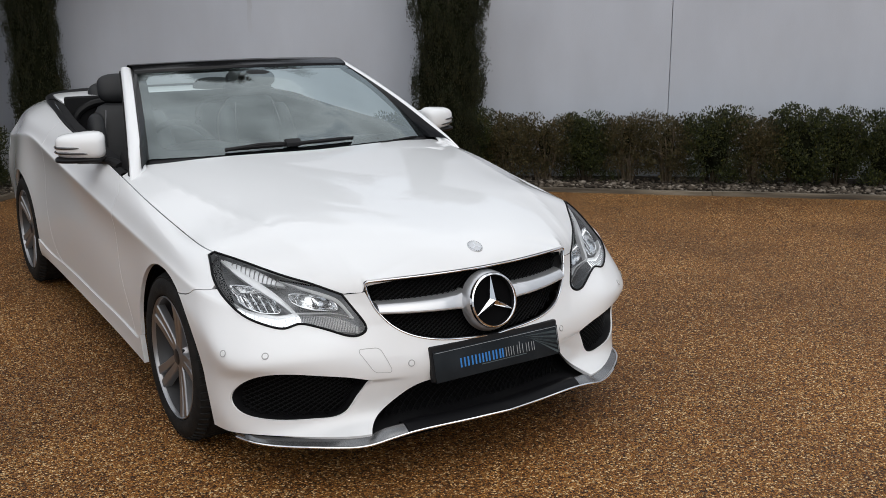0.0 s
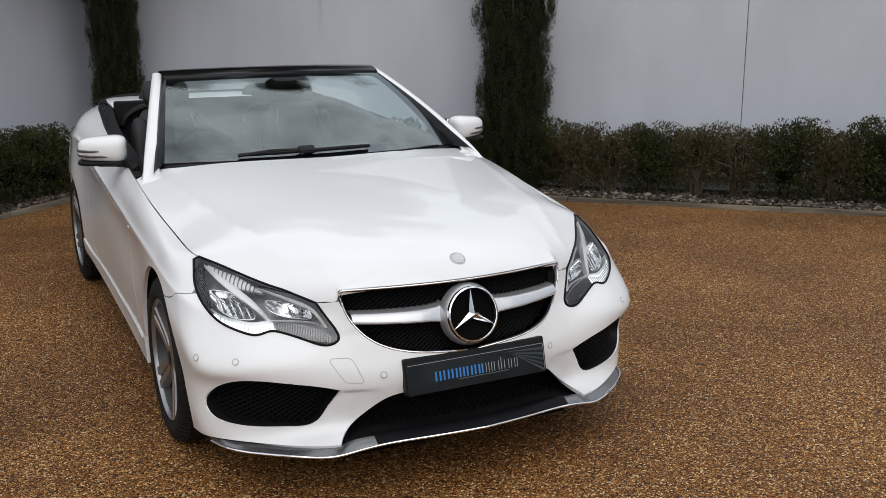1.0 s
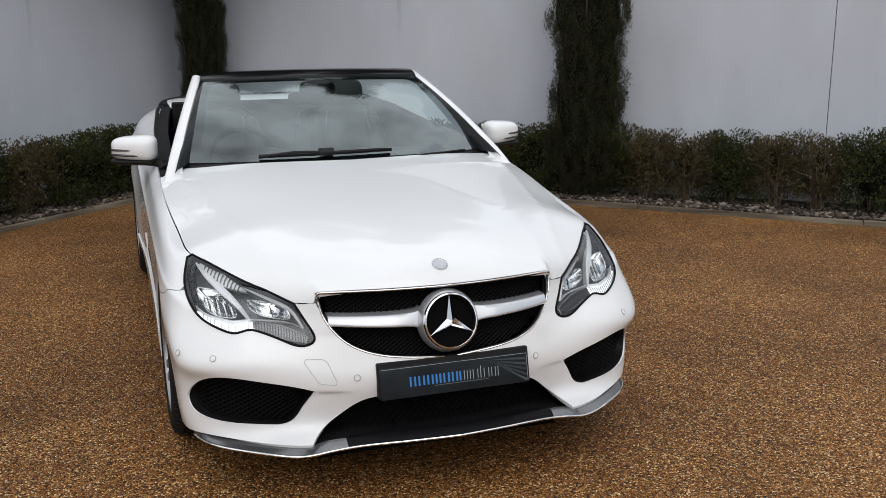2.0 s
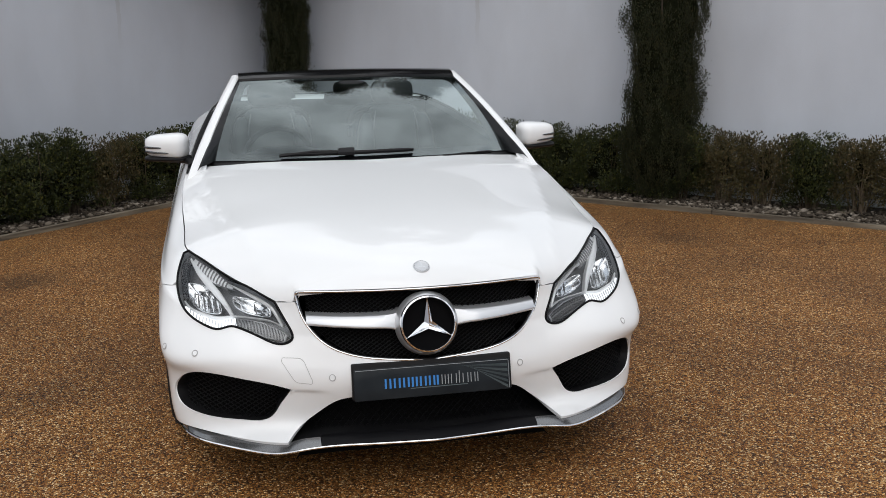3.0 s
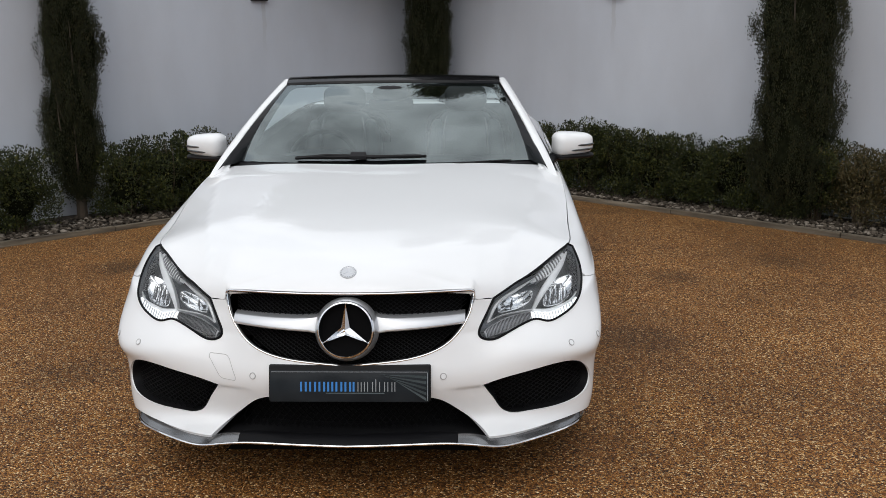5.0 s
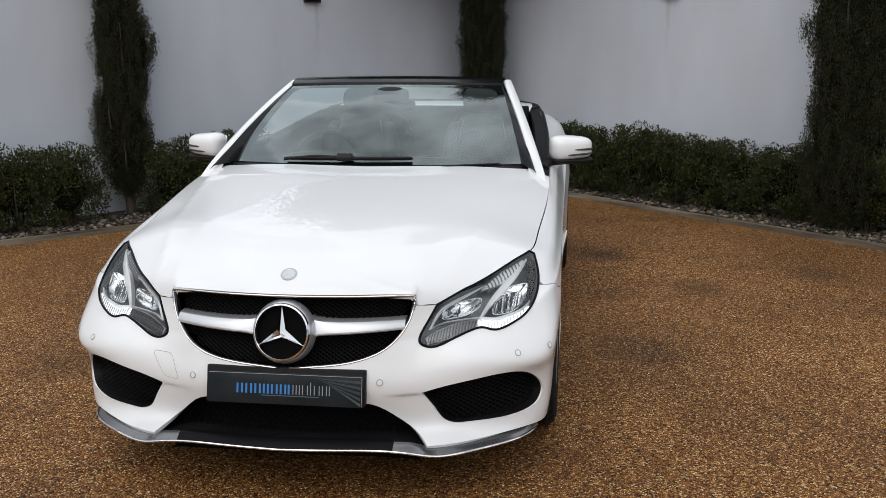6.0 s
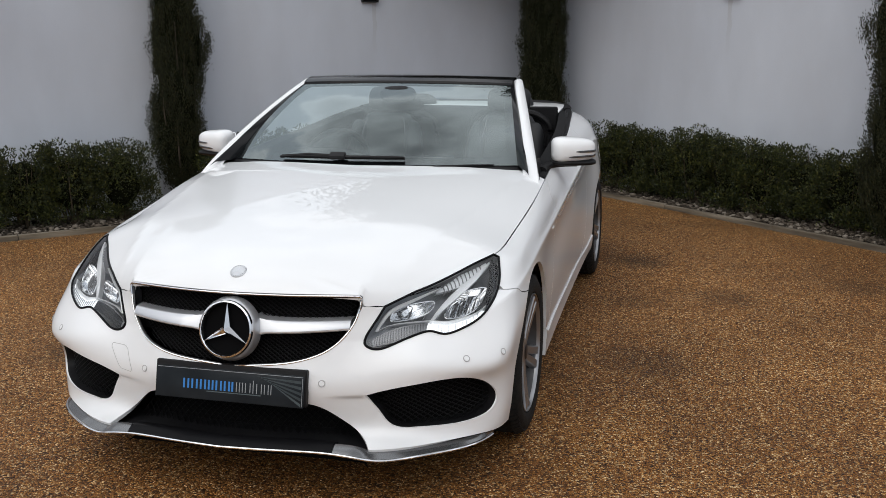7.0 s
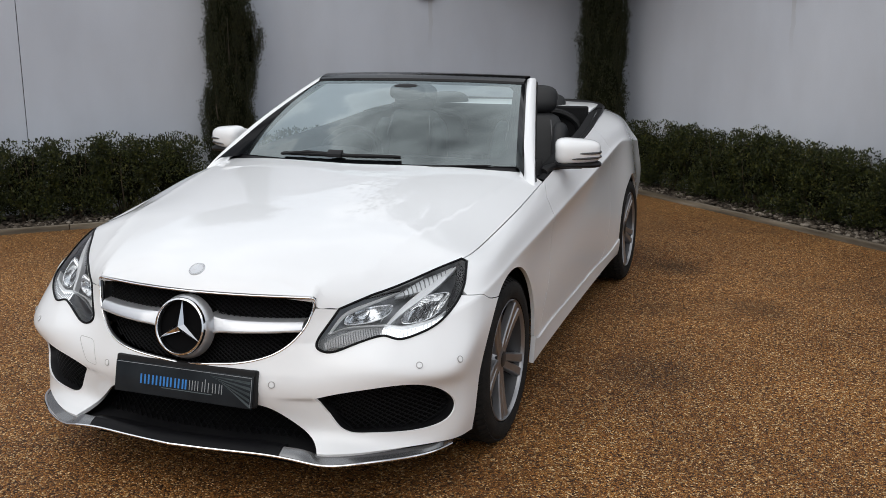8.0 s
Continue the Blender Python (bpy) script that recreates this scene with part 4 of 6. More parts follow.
front_arch = on_side(arch(AXLE_F, 0.362, 58, 178, 50))
_df_top = DOOR_FRONT[-1]
loop = np.vstack([front_arch[:-1], sill_line(1.197, 1.30, 8)[:-1], DOOR_FRONT[:-1],
                  curve_through([_df_top, (_df_top + [door_top_u, TOP]) / 2, [door_top_u, TOP]], 8)[:-1],
                  edge_line(door_top_u, 5.0, 40)[:-1], upper[:-4], lower[:5][:-1], seam[::-1][:-1]])
flank("front_fender", loop)

DOOR_REAR = side_curve([(2.68, 0.295), (2.80, 0.33), (2.90, 0.45), (2.95, 0.65), (2.90, 0.85), (2.88, 1.0)], 26)
rear_u = DOOR_REAR[-1][0]
loop = np.vstack([DOOR_FRONT[::-1][:-1], sill_line(1.30, 2.68, 40)[:-1], DOOR_REAR[:-1],
                  np.vstack([DOOR_REAR[-1:], edge_line(rear_u, door_top_u, 50)])[:-1], curve_through([[door_top_u, TOP], (_df_top + [door_top_u, TOP]) / 2, _df_top], 8)[:-1]])
doors = flank("door", loop)

rear_arch = on_side(arch(AXLE_R, 0.362, 2, 172, 60))
loop = np.vstack([DOOR_REAR[::-1][:-1], sill_line(2.68, 3.175, 14)[:-1], rear_arch[:-1], np.array([rear_arch[-1], [12.4, 0.2], [12.4, 2.0], [12.4, 3.0], [12.4, 5.0], [12.4, TOP]]),
                  edge_line(12.4, rear_u, 60)[1:]])
flank("quarter_panel", loop)

loop = np.vstack([hem_line(6.87, 10.0, 60)[:-1], side_curve([(3.20, 0.195), (3.18, 0.325)], 6)[:-1], sill_line(3.175, 1.197, 70)])
flank("sill", loop, depth=0.02, lift=0.007)

tail = np.vstack([hem_line(12.0, 18.0, 50)[:-1], np.array([[18.0, 0.0], [17.6, 0.2], [17.6, 3.0], [17.6, TOP]]), edge_line(17.6, 12.4, 50)[1:-1], np.array([[12.4, TOP], [12.4, 3.0], [12.4, 0.2]])])


class Whole(Surface):
    """The body with its rear half closed across the middle line."""
    def P(self, a, b):
        a = np.asarray(a, float)
        p = BODY.P(np.where(a > 15, 30 - a, a), b)
        p[:, 0] *= np.where(a > 15, -1, 1)
        return p


put("rear_bumper", sheet_mesh("rear_bumper", Whole(), [tail], (0.12, 0.15)), PAINT, car)

# ---- nose: grille, intakes, lamps ----
def skin(points, lift=0.0, axes="front"):
    """Points on the body over x, z (or y, z on the flank), lifted along its normal; negative x takes the other half."""
    q = np.asarray(points, float)
    side = np.where(q[:, 0] < 0, -1.0, 1.0)
    uv = on_front(np.abs(q) * [1, 1])
    p, n, _, _ = BODY.frame_at(uv[:, 0], uv[:, 1])
    p = p + n * lift
    p[:, 0] *= side
    return p


def solid(bm, t):
    r = bmesh.ops.solidify(bm, geom=bm.faces[:], thickness=t)
    bmesh.ops.recalc_face_normals(bm, faces=bm.faces)
    return bm


def lattice(name, outline, pitch, lift, radius, parent, label):
    """A mesh of crossing diagonal bars inside an outline over x, z."""
    o = np.asarray(outline)
    lo, hi = o.min(0), o.max(0)
    runs = []
    for slope in (0.62, -0.62):
        for c in np.arange(-1.2, 1.2, pitch):
            x = np.arange(lo[0], hi[0], 0.016)
            z = c + slope * x
            q = np.stack([x, z], 1)
            q = q[(z > lo[1]) & (z < hi[1])]
            if len(q) < 2:
                continue
            ok = inside(q, o)
            for k in np.split(np.arange(len(q))[ok], np.where(np.diff(np.arange(len(q))[ok]) > 1)[0] + 1):
                if len(k) > 1:
                    runs.append(q[k])
    flat = skin(np.vstack(runs), lift)
    verts, faces, k = [], [], 0
    for r in runs:
        p = flat[k:k + len(r)]
        k += len(r)
        b = len(verts)
        for q in p:
            verts += [(q[0], q[1] - radius, q[2]), (q[0], q[1], q[2] + radius), (q[0], q[1] + radius * 3, q[2]), (q[0], q[1], q[2] - radius)]
        for i in range(len(p) - 1):
            for j in range(4):
                faces.append((b + 4 * i + j, b + 4 * i + (j + 1) % 4, b + 4 * i + 4 + (j + 1) % 4, b + 4 * i + 4 + j))
    me = bpy.data.meshes.new(name)
    me.from_pydata(verts, [], faces)
    return put(name, me, MESH_BLACK, parent, label)


BLADE_BLACK = shader("blade_black", (0.007, 0.007, 0.008), 0.35, Specular_IOR_Level=0.07)
MESH_BLACK = shader("mesh_black", (0.0085, 0.0085, 0.0092), 0.45, Specular_IOR_Level=0.10)
GRILLE_BLACK = shader("grille_black", (0.003, 0.003, 0.0034), 0.6, Specular_IOR_Level=0.04)
grille = tagged(part("radiator_grille", box(bmesh.new(), (0.8, 0.004, 0.03), pose(0, 0.13, 0.56)), DARK, car), "black mesh grille with a silver bar and chrome surround")
top_x = np.linspace(0.427, -0.427, 60)
top_edge = np.stack([top_x, np.interp(np.abs(top_x), BONNET.fx, BONNET.fz) - 0.0055], 1)
side_pts = curve_through(GRILLE_SIDE, 40)
corner = [(0.4380, 0.6955), (0.4362, 0.7002), (0.4320, 0.7030)]
grille_loop = np.vstack([side_pts, corner, top_edge, [(-x, z) for x, z in corner[::-1]], side_pts[::-1][:-1] * [-1, 1]])
back = np.array([(x * 0.99, z) for x, z in grille_loop])


def backing(name, outline, lift, parent, material=DARK):
    """A dark panel behind an opening, over x, z."""
    q, f = triangulate([np.asarray(outline)], (0.02, 0.02), (1, 1))
    p = skin(q, lift)
    me = bpy.data.meshes.new(name)
    me.from_pydata(p.tolist(), [], f.tolist())
    me.shade_smooth()
    return put(name, me, material, parent)


backing("backing", grille_loop, -0.075, grille)
lattice("mesh", grille_loop * [0.995, 1] + [0, 0], 0.0135, -0.040, 0.0017, grille, "black honeycomb mesh")


def edge_tube(name, pts, r, material, parent, closed=True, flat=1.0, seg=8, label=""):
    bm = bmesh.new()
    tube(bm, pts, r, seg, flat, (0.05, 0.3, 1), closed)
    return part(name, bm, material, parent, label)


edge_tube("surround", skin(grille_loop * [0.997, 1], -0.001), 0.0036, CHROME, grille, label="thin chrome surround")
# black tube that stands in for the shaded gap round the surround
edge_tube("seal", skin(grille_loop, -0.009), 0.0065, GLOSS_BLACK, grille)

# emblem: ring, three-armed star, black disc, silver fairing and wings
STAR = pose(0.0, 0.0, 0.603, -13, 0, 0)
SATIN = shader("satin_silver", (0.62, 0.63, 0.65), 0.33, 0.75, Coat_weight=0.4)
SILVER_EDGE = shader("bright_silver", (0.86, 0.87, 0.88), 0.3, 0.6, Coat_weight=0.3)
bm = bmesh.new()
lathe(bm, [(0.0, 0.022), (0.086, 0.020), (0.090, 0.012)], 64, "y", STAR)
part("disc", bm, GRILLE_BLACK, grille, "black emblem disc")
bm = bmesh.new()
lathe(bm, [(0.086, 0.016), (0.087, -0.001), (0.091, -0.006), (0.096, -0.003), (0.0985, 0.006), (0.099, 0.02)], 72, "y", STAR)
part("ring", bm, CHROME, grille, "chrome emblem ring")
bm = bmesh.new()
for k in range(3):
    a = math.radians(90 + 120 * k)
    tip = Vector((0.0895 * math.cos(a), 0, 0.0895 * math.sin(a)))
    ln = [Vector((0.0165 * math.cos(a + s * math.radians(60)), 0, 0.0165 * math.sin(a + s * math.radians(60)))) for s in (-1, 1)]
    c0, up = Vector((0, -0.012, 0)), Vector((0, 0.016, 0))
    v = [bm.verts.new(STAR @ (p + up * f)) for p, f in ((tip, 0.2), (ln[0], 0.2), (ln[1], 0.2))]
    top = bm.verts.new(STAR @ c0)
    low = [bm.verts.new(STAR @ (p + Vector((0, 0.02, 0)))) for p in (tip, ln[0], ln[1])]
    bm.faces.new((top, v[1], v[0]))
    bm.faces.new((top, v[0], v[2]))
    bm.faces.new((v[0], v[1], low[1], low[0]))
    bm.faces.new((v[2], v[0], low[0], low[2]))
bmesh.ops.recalc_face_normals(bm, faces=bm.faces)
part("star", bm, CHROME, grille, "polished chrome three-armed emblem", smooth=False)
bm = bmesh.new()
lathe(bm, [(0.0985, 0.006), (0.102, 0.012), (0.107, 0.026), (0.111, 0.045)], 72, "y", STAR)
part("fairing", bm, SATIN, grille, "satin silver emblem fairing")

for s in (1, -1):
    xs = np.linspace(0.088, 0.405, 34)
    base_y = skin(np.stack([xs, xs * 0 + 0.61], 1), -0.006)[:, 1]
    f = np.exp(-(xs - 0.088) / 0.026)
    zu = np.interp(xs, [0.088, 0.409], [0.630, 0.627]) + 0.011 * f
    zm = np.interp(xs, [0.088, 0.409], [0.594, 0.603]) - 0.018 * f
    zl = zm - 0.0075
    yo = np.interp(xs, [0.088, 0.18, 0.409], [0.004, -0.008, -0.004])
    L = lambda z, dy: np.stack([s * xs, base_y + dy, z], 1)
    zc = (zu + zm) / 2
    bm = bmesh.new()
    strip(bm, [L(zu + 0.002, yo + 0.055), L(zu + 0.001, yo + 0.016), L(zu - 0.002, yo + 0.008), L(zc, yo - 0.002), L(zm + 0.002, yo - 0.009), L(zm, yo - 0.0095)])
    part("wing", bm, SATIN, grille, "satin silver grille bar")
    bm = bmesh.new()
    strip(bm, [L(zm - 0.0005, yo - 0.0100), L(zm - 0.003, yo - 0.0102), L(zl, yo - 0.006), L(zl, yo + 0.05)])
    part("wing_edge", bm, SILVER_EDGE, grille, "bright lower edge of the grille bar")
    bm = bmesh.new()
    e = len(xs) - 1
    ring = [Vector((s * 0.4055, base_y[e] + d, z)) for d, z in ((yo[e] + 0.05, zu[e]), (yo[e] + 0.012, zu[e]), (yo[e] - 0.0095, zm[e]), (yo[e] - 0.006, zl[e]), (yo[e] + 0.05, zl[e]))]
    bm.faces.new([bm.verts.new(v) for v in ring])
    part("wing_cap", bm, SATIN, grille, smooth=False)

# side intakes and the lower mouth
for s in (1, -1):
    it = backing("air_intake", INTAKE * [s, 1], -0.07, car, DARK)
    tagged(it, "black mesh side air intake in the bumper")
    lattice("mesh", INTAKE * [s, 1], 0.0165, -0.034, 0.0017, it, "black honeycomb mesh")
    mid_i = INTAKE.mean(0)
    pull = lambda d: (INTAKE + (mid_i - INTAKE) / np.linalg.norm(mid_i - INTAKE, axis=1)[:, None] * d) * [s, 1]
    bm = bmesh.new()
    strip(bm, [np.vstack([q, q[:1]]) for q in (skin(pull(-0.001), -0.0015), skin(pull(0.0003), -0.003), skin(pull(0.0012), -0.007))])
    part("flange", bm, PAINT, it, "white rolled edge of the intake")
    bm = bmesh.new()
    strip(bm, [np.vstack([q, q[:1]]) for q in (skin(pull(0.0012), -0.0065), skin(pull(0.0020), -0.014), skin(pull(0.0035), -0.045), skin(pull(0.004), -0.074))])
    part("lip", bm, PLASTIC, it, "black inner wall of the intake")
mouth_xz = np.vstack([curve_through(MOUTH, 40)[:-1], [(0.46, 0.222), (0.3, 0.222)], [(-0.3, 0.222), (-0.46, 0.222)], (curve_through(MOUTH, 40) * [-1, 1])[::-1][1:-1]])
mouth = backing("lower_intake", mouth_xz, -0.11, car)
tagged(mouth, "wide black mesh lower intake")
upper_mouth = mouth_xz.copy()
upper_mouth[:, 1] = np.maximum(upper_mouth[:, 1], 0.232 - 0.05 * np.abs(upper_mouth[:, 0]))
lattice("mesh", upper_mouth, 0.0165, -0.06, 0.0019, mouth, "black honeycomb mesh")

SPLITTER_GREY = shader("splitter_grey", (0.17, 0.173, 0.178), 0.24, 0.75, Coat_weight=0.5)
# splitter under the bumper: silver legs, black middle, chrome edge
LIP = [(0, -0.095, 0.221), (0.2, -0.068, 0.216), (0.38, -0.038, 0.208), (0.45, -0.024, 0.197), (0.512, -0.003, 0.183), (0.62, 0.052, 0.181), (0.72, 0.130, 0.180), (0.785, 0.196, 0.178), (0.825, 0.262, 0.176), (0.850, 0.335, 0.174)]
lip = curve_through(LIP, 90)
split = int(np.argmin(np.abs(lip[:, 0] - 0.385)))
full = np.vstack([lip[::-1] * [-1, 1, 1], lip[1:]])
splitter = tagged(edge_tube("front_splitter", full, 0.0060, CHROME, car, False, 0.8), "silver front splitter with a polished chrome edge")
hem_u = np.linspace(1.2, 5.2, 500)
hem_p = BODY.P(hem_u, hem_u * 0)
for s in (1, -1):
    seg_l = lip[split:] * [s, 1, 1]
    k = np.linspace(0, 1, len(seg_l))[:, None]
    up = np.interp(k, [0, 0.10, 0.20, 0.32, 1.0], [0.021, 0.024, 0.018, 0.008, 0.003])
    bk = np.interp(k, [0, 0.2, 1.0], [0.038, 0.042, 0.016])
    backl = seg_l + np.hstack([-0.012 * s * k, bk, up])
    # past the mouth the blade's rear edge tucks in under the bumper's hem
    near = hem_p[np.argmin(((lip[split:, None, :2] - hem_p[None, :, :2]) ** 2).sum(2), 1)] * [s, 1, 1] + [-0.010 * s, 0.008, -0.006]
    w = np.clip((np.abs(seg_l[:, :1]) - 0.47) / 0.05, 0, 1)
    w = w * w * (3 - 2 * w)
    backl = backl * (1 - w) + near * w
    up = up * (1 - w)
    bm = bmesh.new()
    strip(bm, [seg_l + [0, 0.002, 0.001], seg_l * 0.65 + backl * 0.35 + np.hstack([0 * k, 0 * k, up * 0.14]), seg_l * 0.2 + backl * 0.8 + np.hstack([0 * k, 0 * k, up * 0.08]), backl])
    part("leg", solid(bm, 0.005), SPLITTER_GREY, splitter, "grey silver splitter blade")
mid = np.vstack([(lip[:split + 1] * [-1, 1, 1])[::-1], lip[1:split + 1]]) * [0.992, 1, 1]
bm = bmesh.new()
strip(bm, [mid + [0, 0.003, 0.002], mid + [0, 0.014, 0.011], mid + [0, 0.030, 0.019], mid + [0, 0.038, 0.021], mid + [0, 0.075, 0.014]])
part("centre_blade", solid(bm, 0.005), BLADE_BLACK, splitter, "black centre blade")
bm = bmesh.new()
strip(bm, [full + [0, 0.012, -0.003], full * [0.96, 1, 1] + [0, 0.30, 0.016], full * [0.9, 1, 1] + [0, 0.9, 0.02]])
part("undertray", solid(bm, 0.004), PLASTIC, splitter)

# sensors, towing-eye cover
def sensor(x, z):
    p = skin([(abs(x), z), (abs(x) + 0.01, z), (abs(x), z + 0.01)], 0.0)
    n = Vector(np.cross(p[1] - p[0], p[2] - p[0])).normalized()
    if n.y > 0:
        n = -n
    m = Matrix.Translation(p[0]) @ n.to_track_quat("Z", "Y").to_matrix().to_4x4()
    if x < 0:
        m = Matrix.Diagonal((-1, 1, 1, 1)) @ m
    bm = bmesh.new()
    lathe(bm, [(0.0, 0.0022), (0.008, 0.0022), (0.0088, 0.0010), (0.0092, 0.0008)], 24, "z", m)
    bmesh.ops.recalc_face_normals(bm, faces=bm.faces)
    s = part("parking_sensor", bm, PAINT, car, "round white parking sensor with a grey ring")
    bm = bmesh.new()
    lathe(bm, [(0.0092, 0.0008), (0.0096, 0.0020), (0.0108, 0.0024), (0.0118, 0.0018), (0.0122, 0.0004)], 24, "z", m)
    bmesh.ops.recalc_face_normals(bm, faces=bm.faces)
    part("ring", bm, SENSOR_GREY, s)


SENSOR_GREY = shader("sensor_ring", (0.42, 0.42, 0.42), 0.4)
for x, z in ((0.33, 0.430), (0.785, 0.494), (0.892, 0.495)):
    sensor(x, z)
    sensor(-x, z)
tow_corner = np.array([(-0.503, 0.492), (-0.424, 0.489), (-0.391, 0.404), (-0.452, 0.409)])
tow = np.vstack([a + (b - a) * np.array([0.16, 0.24, 0.4, 0.6, 0.76, 0.84])[:, None] for a, b in zip(tow_corner, np.roll(tow_corner, -1, 0))])
tow = curve_through(tow, 72, True)
edge_tube("towing_eye_cover", skin(tow, 0.0), 0.0011, SENSOR_GREY, car, seg=5, label="towing eye cover seam in the bumper")


# ---- headlamps ----
HOUSING = varied(shader("lamp_housing", (0.2, 0.2, 0.2), 0.32, 0.4), [(0.3, (0.20, 0.206, 0.215)), (0.7, (0.29, 0.297, 0.31))], 30)
REFLECTOR = shader("lamp_reflector", (0.86, 0.87, 0.88), 0.12, 1.0)
RIBBED = shader("ribbed_lamp_plastic", (0.52, 0.53, 0.55), 0.28, 0.5)
LAMP_DARK = shader("lamp_dark_plastic", (0.10, 0.10, 0.105), 0.35, 0.3)
FIN_GREY = shader("lamp_fin_grey", (0.30, 0.30, 0.31), 0.35, 0.3)
BROW = shader("lamp_satin_chrome", (0.90, 0.91, 0.92), 0.28, 0.25)
RIB_GREY = shader("ribbed_lamp_grey", (0.33, 0.335, 0.345), 0.3, 0.4)
LAMP_BLACK = shader("lamp_gloss_black", (0.012, 0.012, 0.013), 0.2, Specular_IOR_Level=0.3)
LED = shader("daytime_light", (0.9, 0.9, 0.9), 0.3)
LED.node_tree.nodes["Principled BSDF"].inputs["Emission Color"].default_value = (0.93, 0.97, 1.0, 1)
LED.node_tree.nodes["Principled BSDF"].inputs["Emission Strength"].default_value = 0.52


def headlamp(s):
    flip = s < 0
    lamp = put("headlight", sheet_mesh("headlight", BODY, [BODY.shrink(lamp_uv, 0.003)], (0.06, 0.09), depth=0.0, lift=-0.075, flip=flip), HOUSING, car, "clear headlight with lit white daytime strip")
    o = skin(LAMP * [s, 1], 0.0)
    i = skin((LAMP - LAMP.mean(0)) * 0.985 * [1, 1] + LAMP.mean(0), -0.08)
    if flip:
        i = i * [-1, 1, 1]
    bm = bmesh.new()
    strip(bm, [np.vstack([o, o[:1]]), np.vstack([i, i[:1]])])
    part("side_wall", bm, HOUSING, lamp)
    put("lens", sheet_mesh("lens", BODY, [BODY.shrink(lamp_uv, 0.0035)], (0.06, 0.09), depth=0.0, lift=0.0015, flip=flip), LENS, lamp, "clear lens").visible_shadow = False
    edge_tube("seal", skin((LAMP - LAMP.mean(0)) * 0.985 + LAMP.mean(0), 0.001) * [s, 1, 1], 0.0042, BLADE_BLACK, lamp)

    def bar(name, pts, width, lift, material, lift2=None, label="", n=30):
        c = curve_through(pts, n)
        t = np.gradient(c, axis=0)
        nrm = np.stack([-t[:, 1], t[:, 0]], 1) / np.linalg.norm(t, axis=1)[:, None]
        wd = np.interp(np.linspace(0, 1, len(c)), np.linspace(0, 1, len(width)), width)[:, None] / 2
        a, b = skin(c + nrm * wd, lift), skin(c - nrm * wd, lift if lift2 is None else lift2)
        m = skin(c, max(lift, lift if lift2 is None else lift2) + 0.003)
        bm = bmesh.new()
        strip(bm, [q * [s, 1, 1] for q in (skin(c + nrm * wd, lift - 0.02), a, m, b, skin(c - nrm * wd, (lift if lift2 is None else lift2) - 0.02))])
        return part(name, bm, material, lamp, label)

    bar("chrome_brow", [(0.797, 0.757), (0.765, 0.722), (0.724, 0.686), (0.692, 0.657), (0.666, 0.627), (0.649, 0.603)], [0.007, 0.019, 0.023, 0.021, 0.015, 0.008], -0.009, BROW, label="chrome brow strip")
    bar("inner_chrome_strip", [(0.664, 0.700), (0.565, 0.664), (0.524, 0.643), (0.504, 0.617), (0.486, 0.586)], [0.003, 0.008, 0.011, 0.011, 0.007], -0.008, BROW)
    bar("outer_band", [(0.800, 0.764), (0.820, 0.742), (0.826, 0.705), (0.823, 0.668), (0.820, 0.645)], [0.008, 0.020, 0.023, 0.020, 0.010], -0.013, LAMP_BLACK)
    # fins over the brow
    for k in range(11):
        q = 0.672 + 0.0098 * k
        z = 0.704 + 0.0049 * k
        bar("fin", [(q - 0.004, z + 0.006), (q + 0.004, z - 0.006), (q + 0.010, z - 0.018)], [0.0016, 0.0018], -0.0150, FIN_GREY, n=5)
    bar("upper_panel", [(0.655, 0.690), (0.715, 0.717), (0.790, 0.758)], [0.004, 0.036, 0.014], -0.021, BROW)
    # daytime strip along the foot: lit outer half, ribbed inner half
    DRL = [(0.822, 0.626), (0.798, 0.605), (0.755, 0.590), (0.705, 0.583), (0.668, 0.589), (0.643, 0.594)]
    bar("daytime_strip", DRL, [0.016, 0.028, 0.034, 0.033, 0.030, 0.026], -0.013, LED, label="lit white daytime strip")
    bar("daytime_hood", [(0.818, 0.641), (0.795, 0.624), (0.750, 0.611), (0.705, 0.604), (0.672, 0.607), (0.648, 0.610)], [0.004, 0.007, 0.008, 0.008, 0.006, 0.004], -0.006, BROW, label="silver hood over the daytime strip")
    bar("ribbed_strip", [(0.645, 0.594), (0.60, 0.588), (0.55, 0.576), (0.50, 0.560), (0.478, 0.551)], [0.026, 0.034, 0.040, 0.034, 0.020], -0.014, RIB_GREY)
    bar("lower_chrome_line", [(0.650, 0.611), (0.58, 0.608), (0.516, 0.599), (0.488, 0.586)], [0.0034, 0.0044, 0.0044, 0.003], -0.007, BROW)
    for k in range(34):
        q = 0.484 + 0.0048 * k
        z = np.interp(q, [0.478, 0.50, 0.55, 0.60, 0.645], [0.551, 0.560, 0.576, 0.588, 0.594])
        h = np.interp(q, [0.478, 0.50, 0.55, 0.645], [0.008, 0.014, 0.017, 0.011])
        bar("rib", [(q - 0.002, z + h), (q + 0.001, z), (q + 0.003, z - h)], [0.0018, 0.0018], -0.0108, LAMP_DARK, n=4)
    foot_x, foot_z = np.array(DRL)[::-1].T
    for k in range(14):
        q = 0.660 + 0.0110 * k
        z = np.interp(q, foot_x, foot_z)
        bar("rib", [(q - 0.003, z + 0.013), (q, z), (q + 0.003, z - 0.013)], [0.0014, 0.0014], -0.0100, RIBBED, n=4)

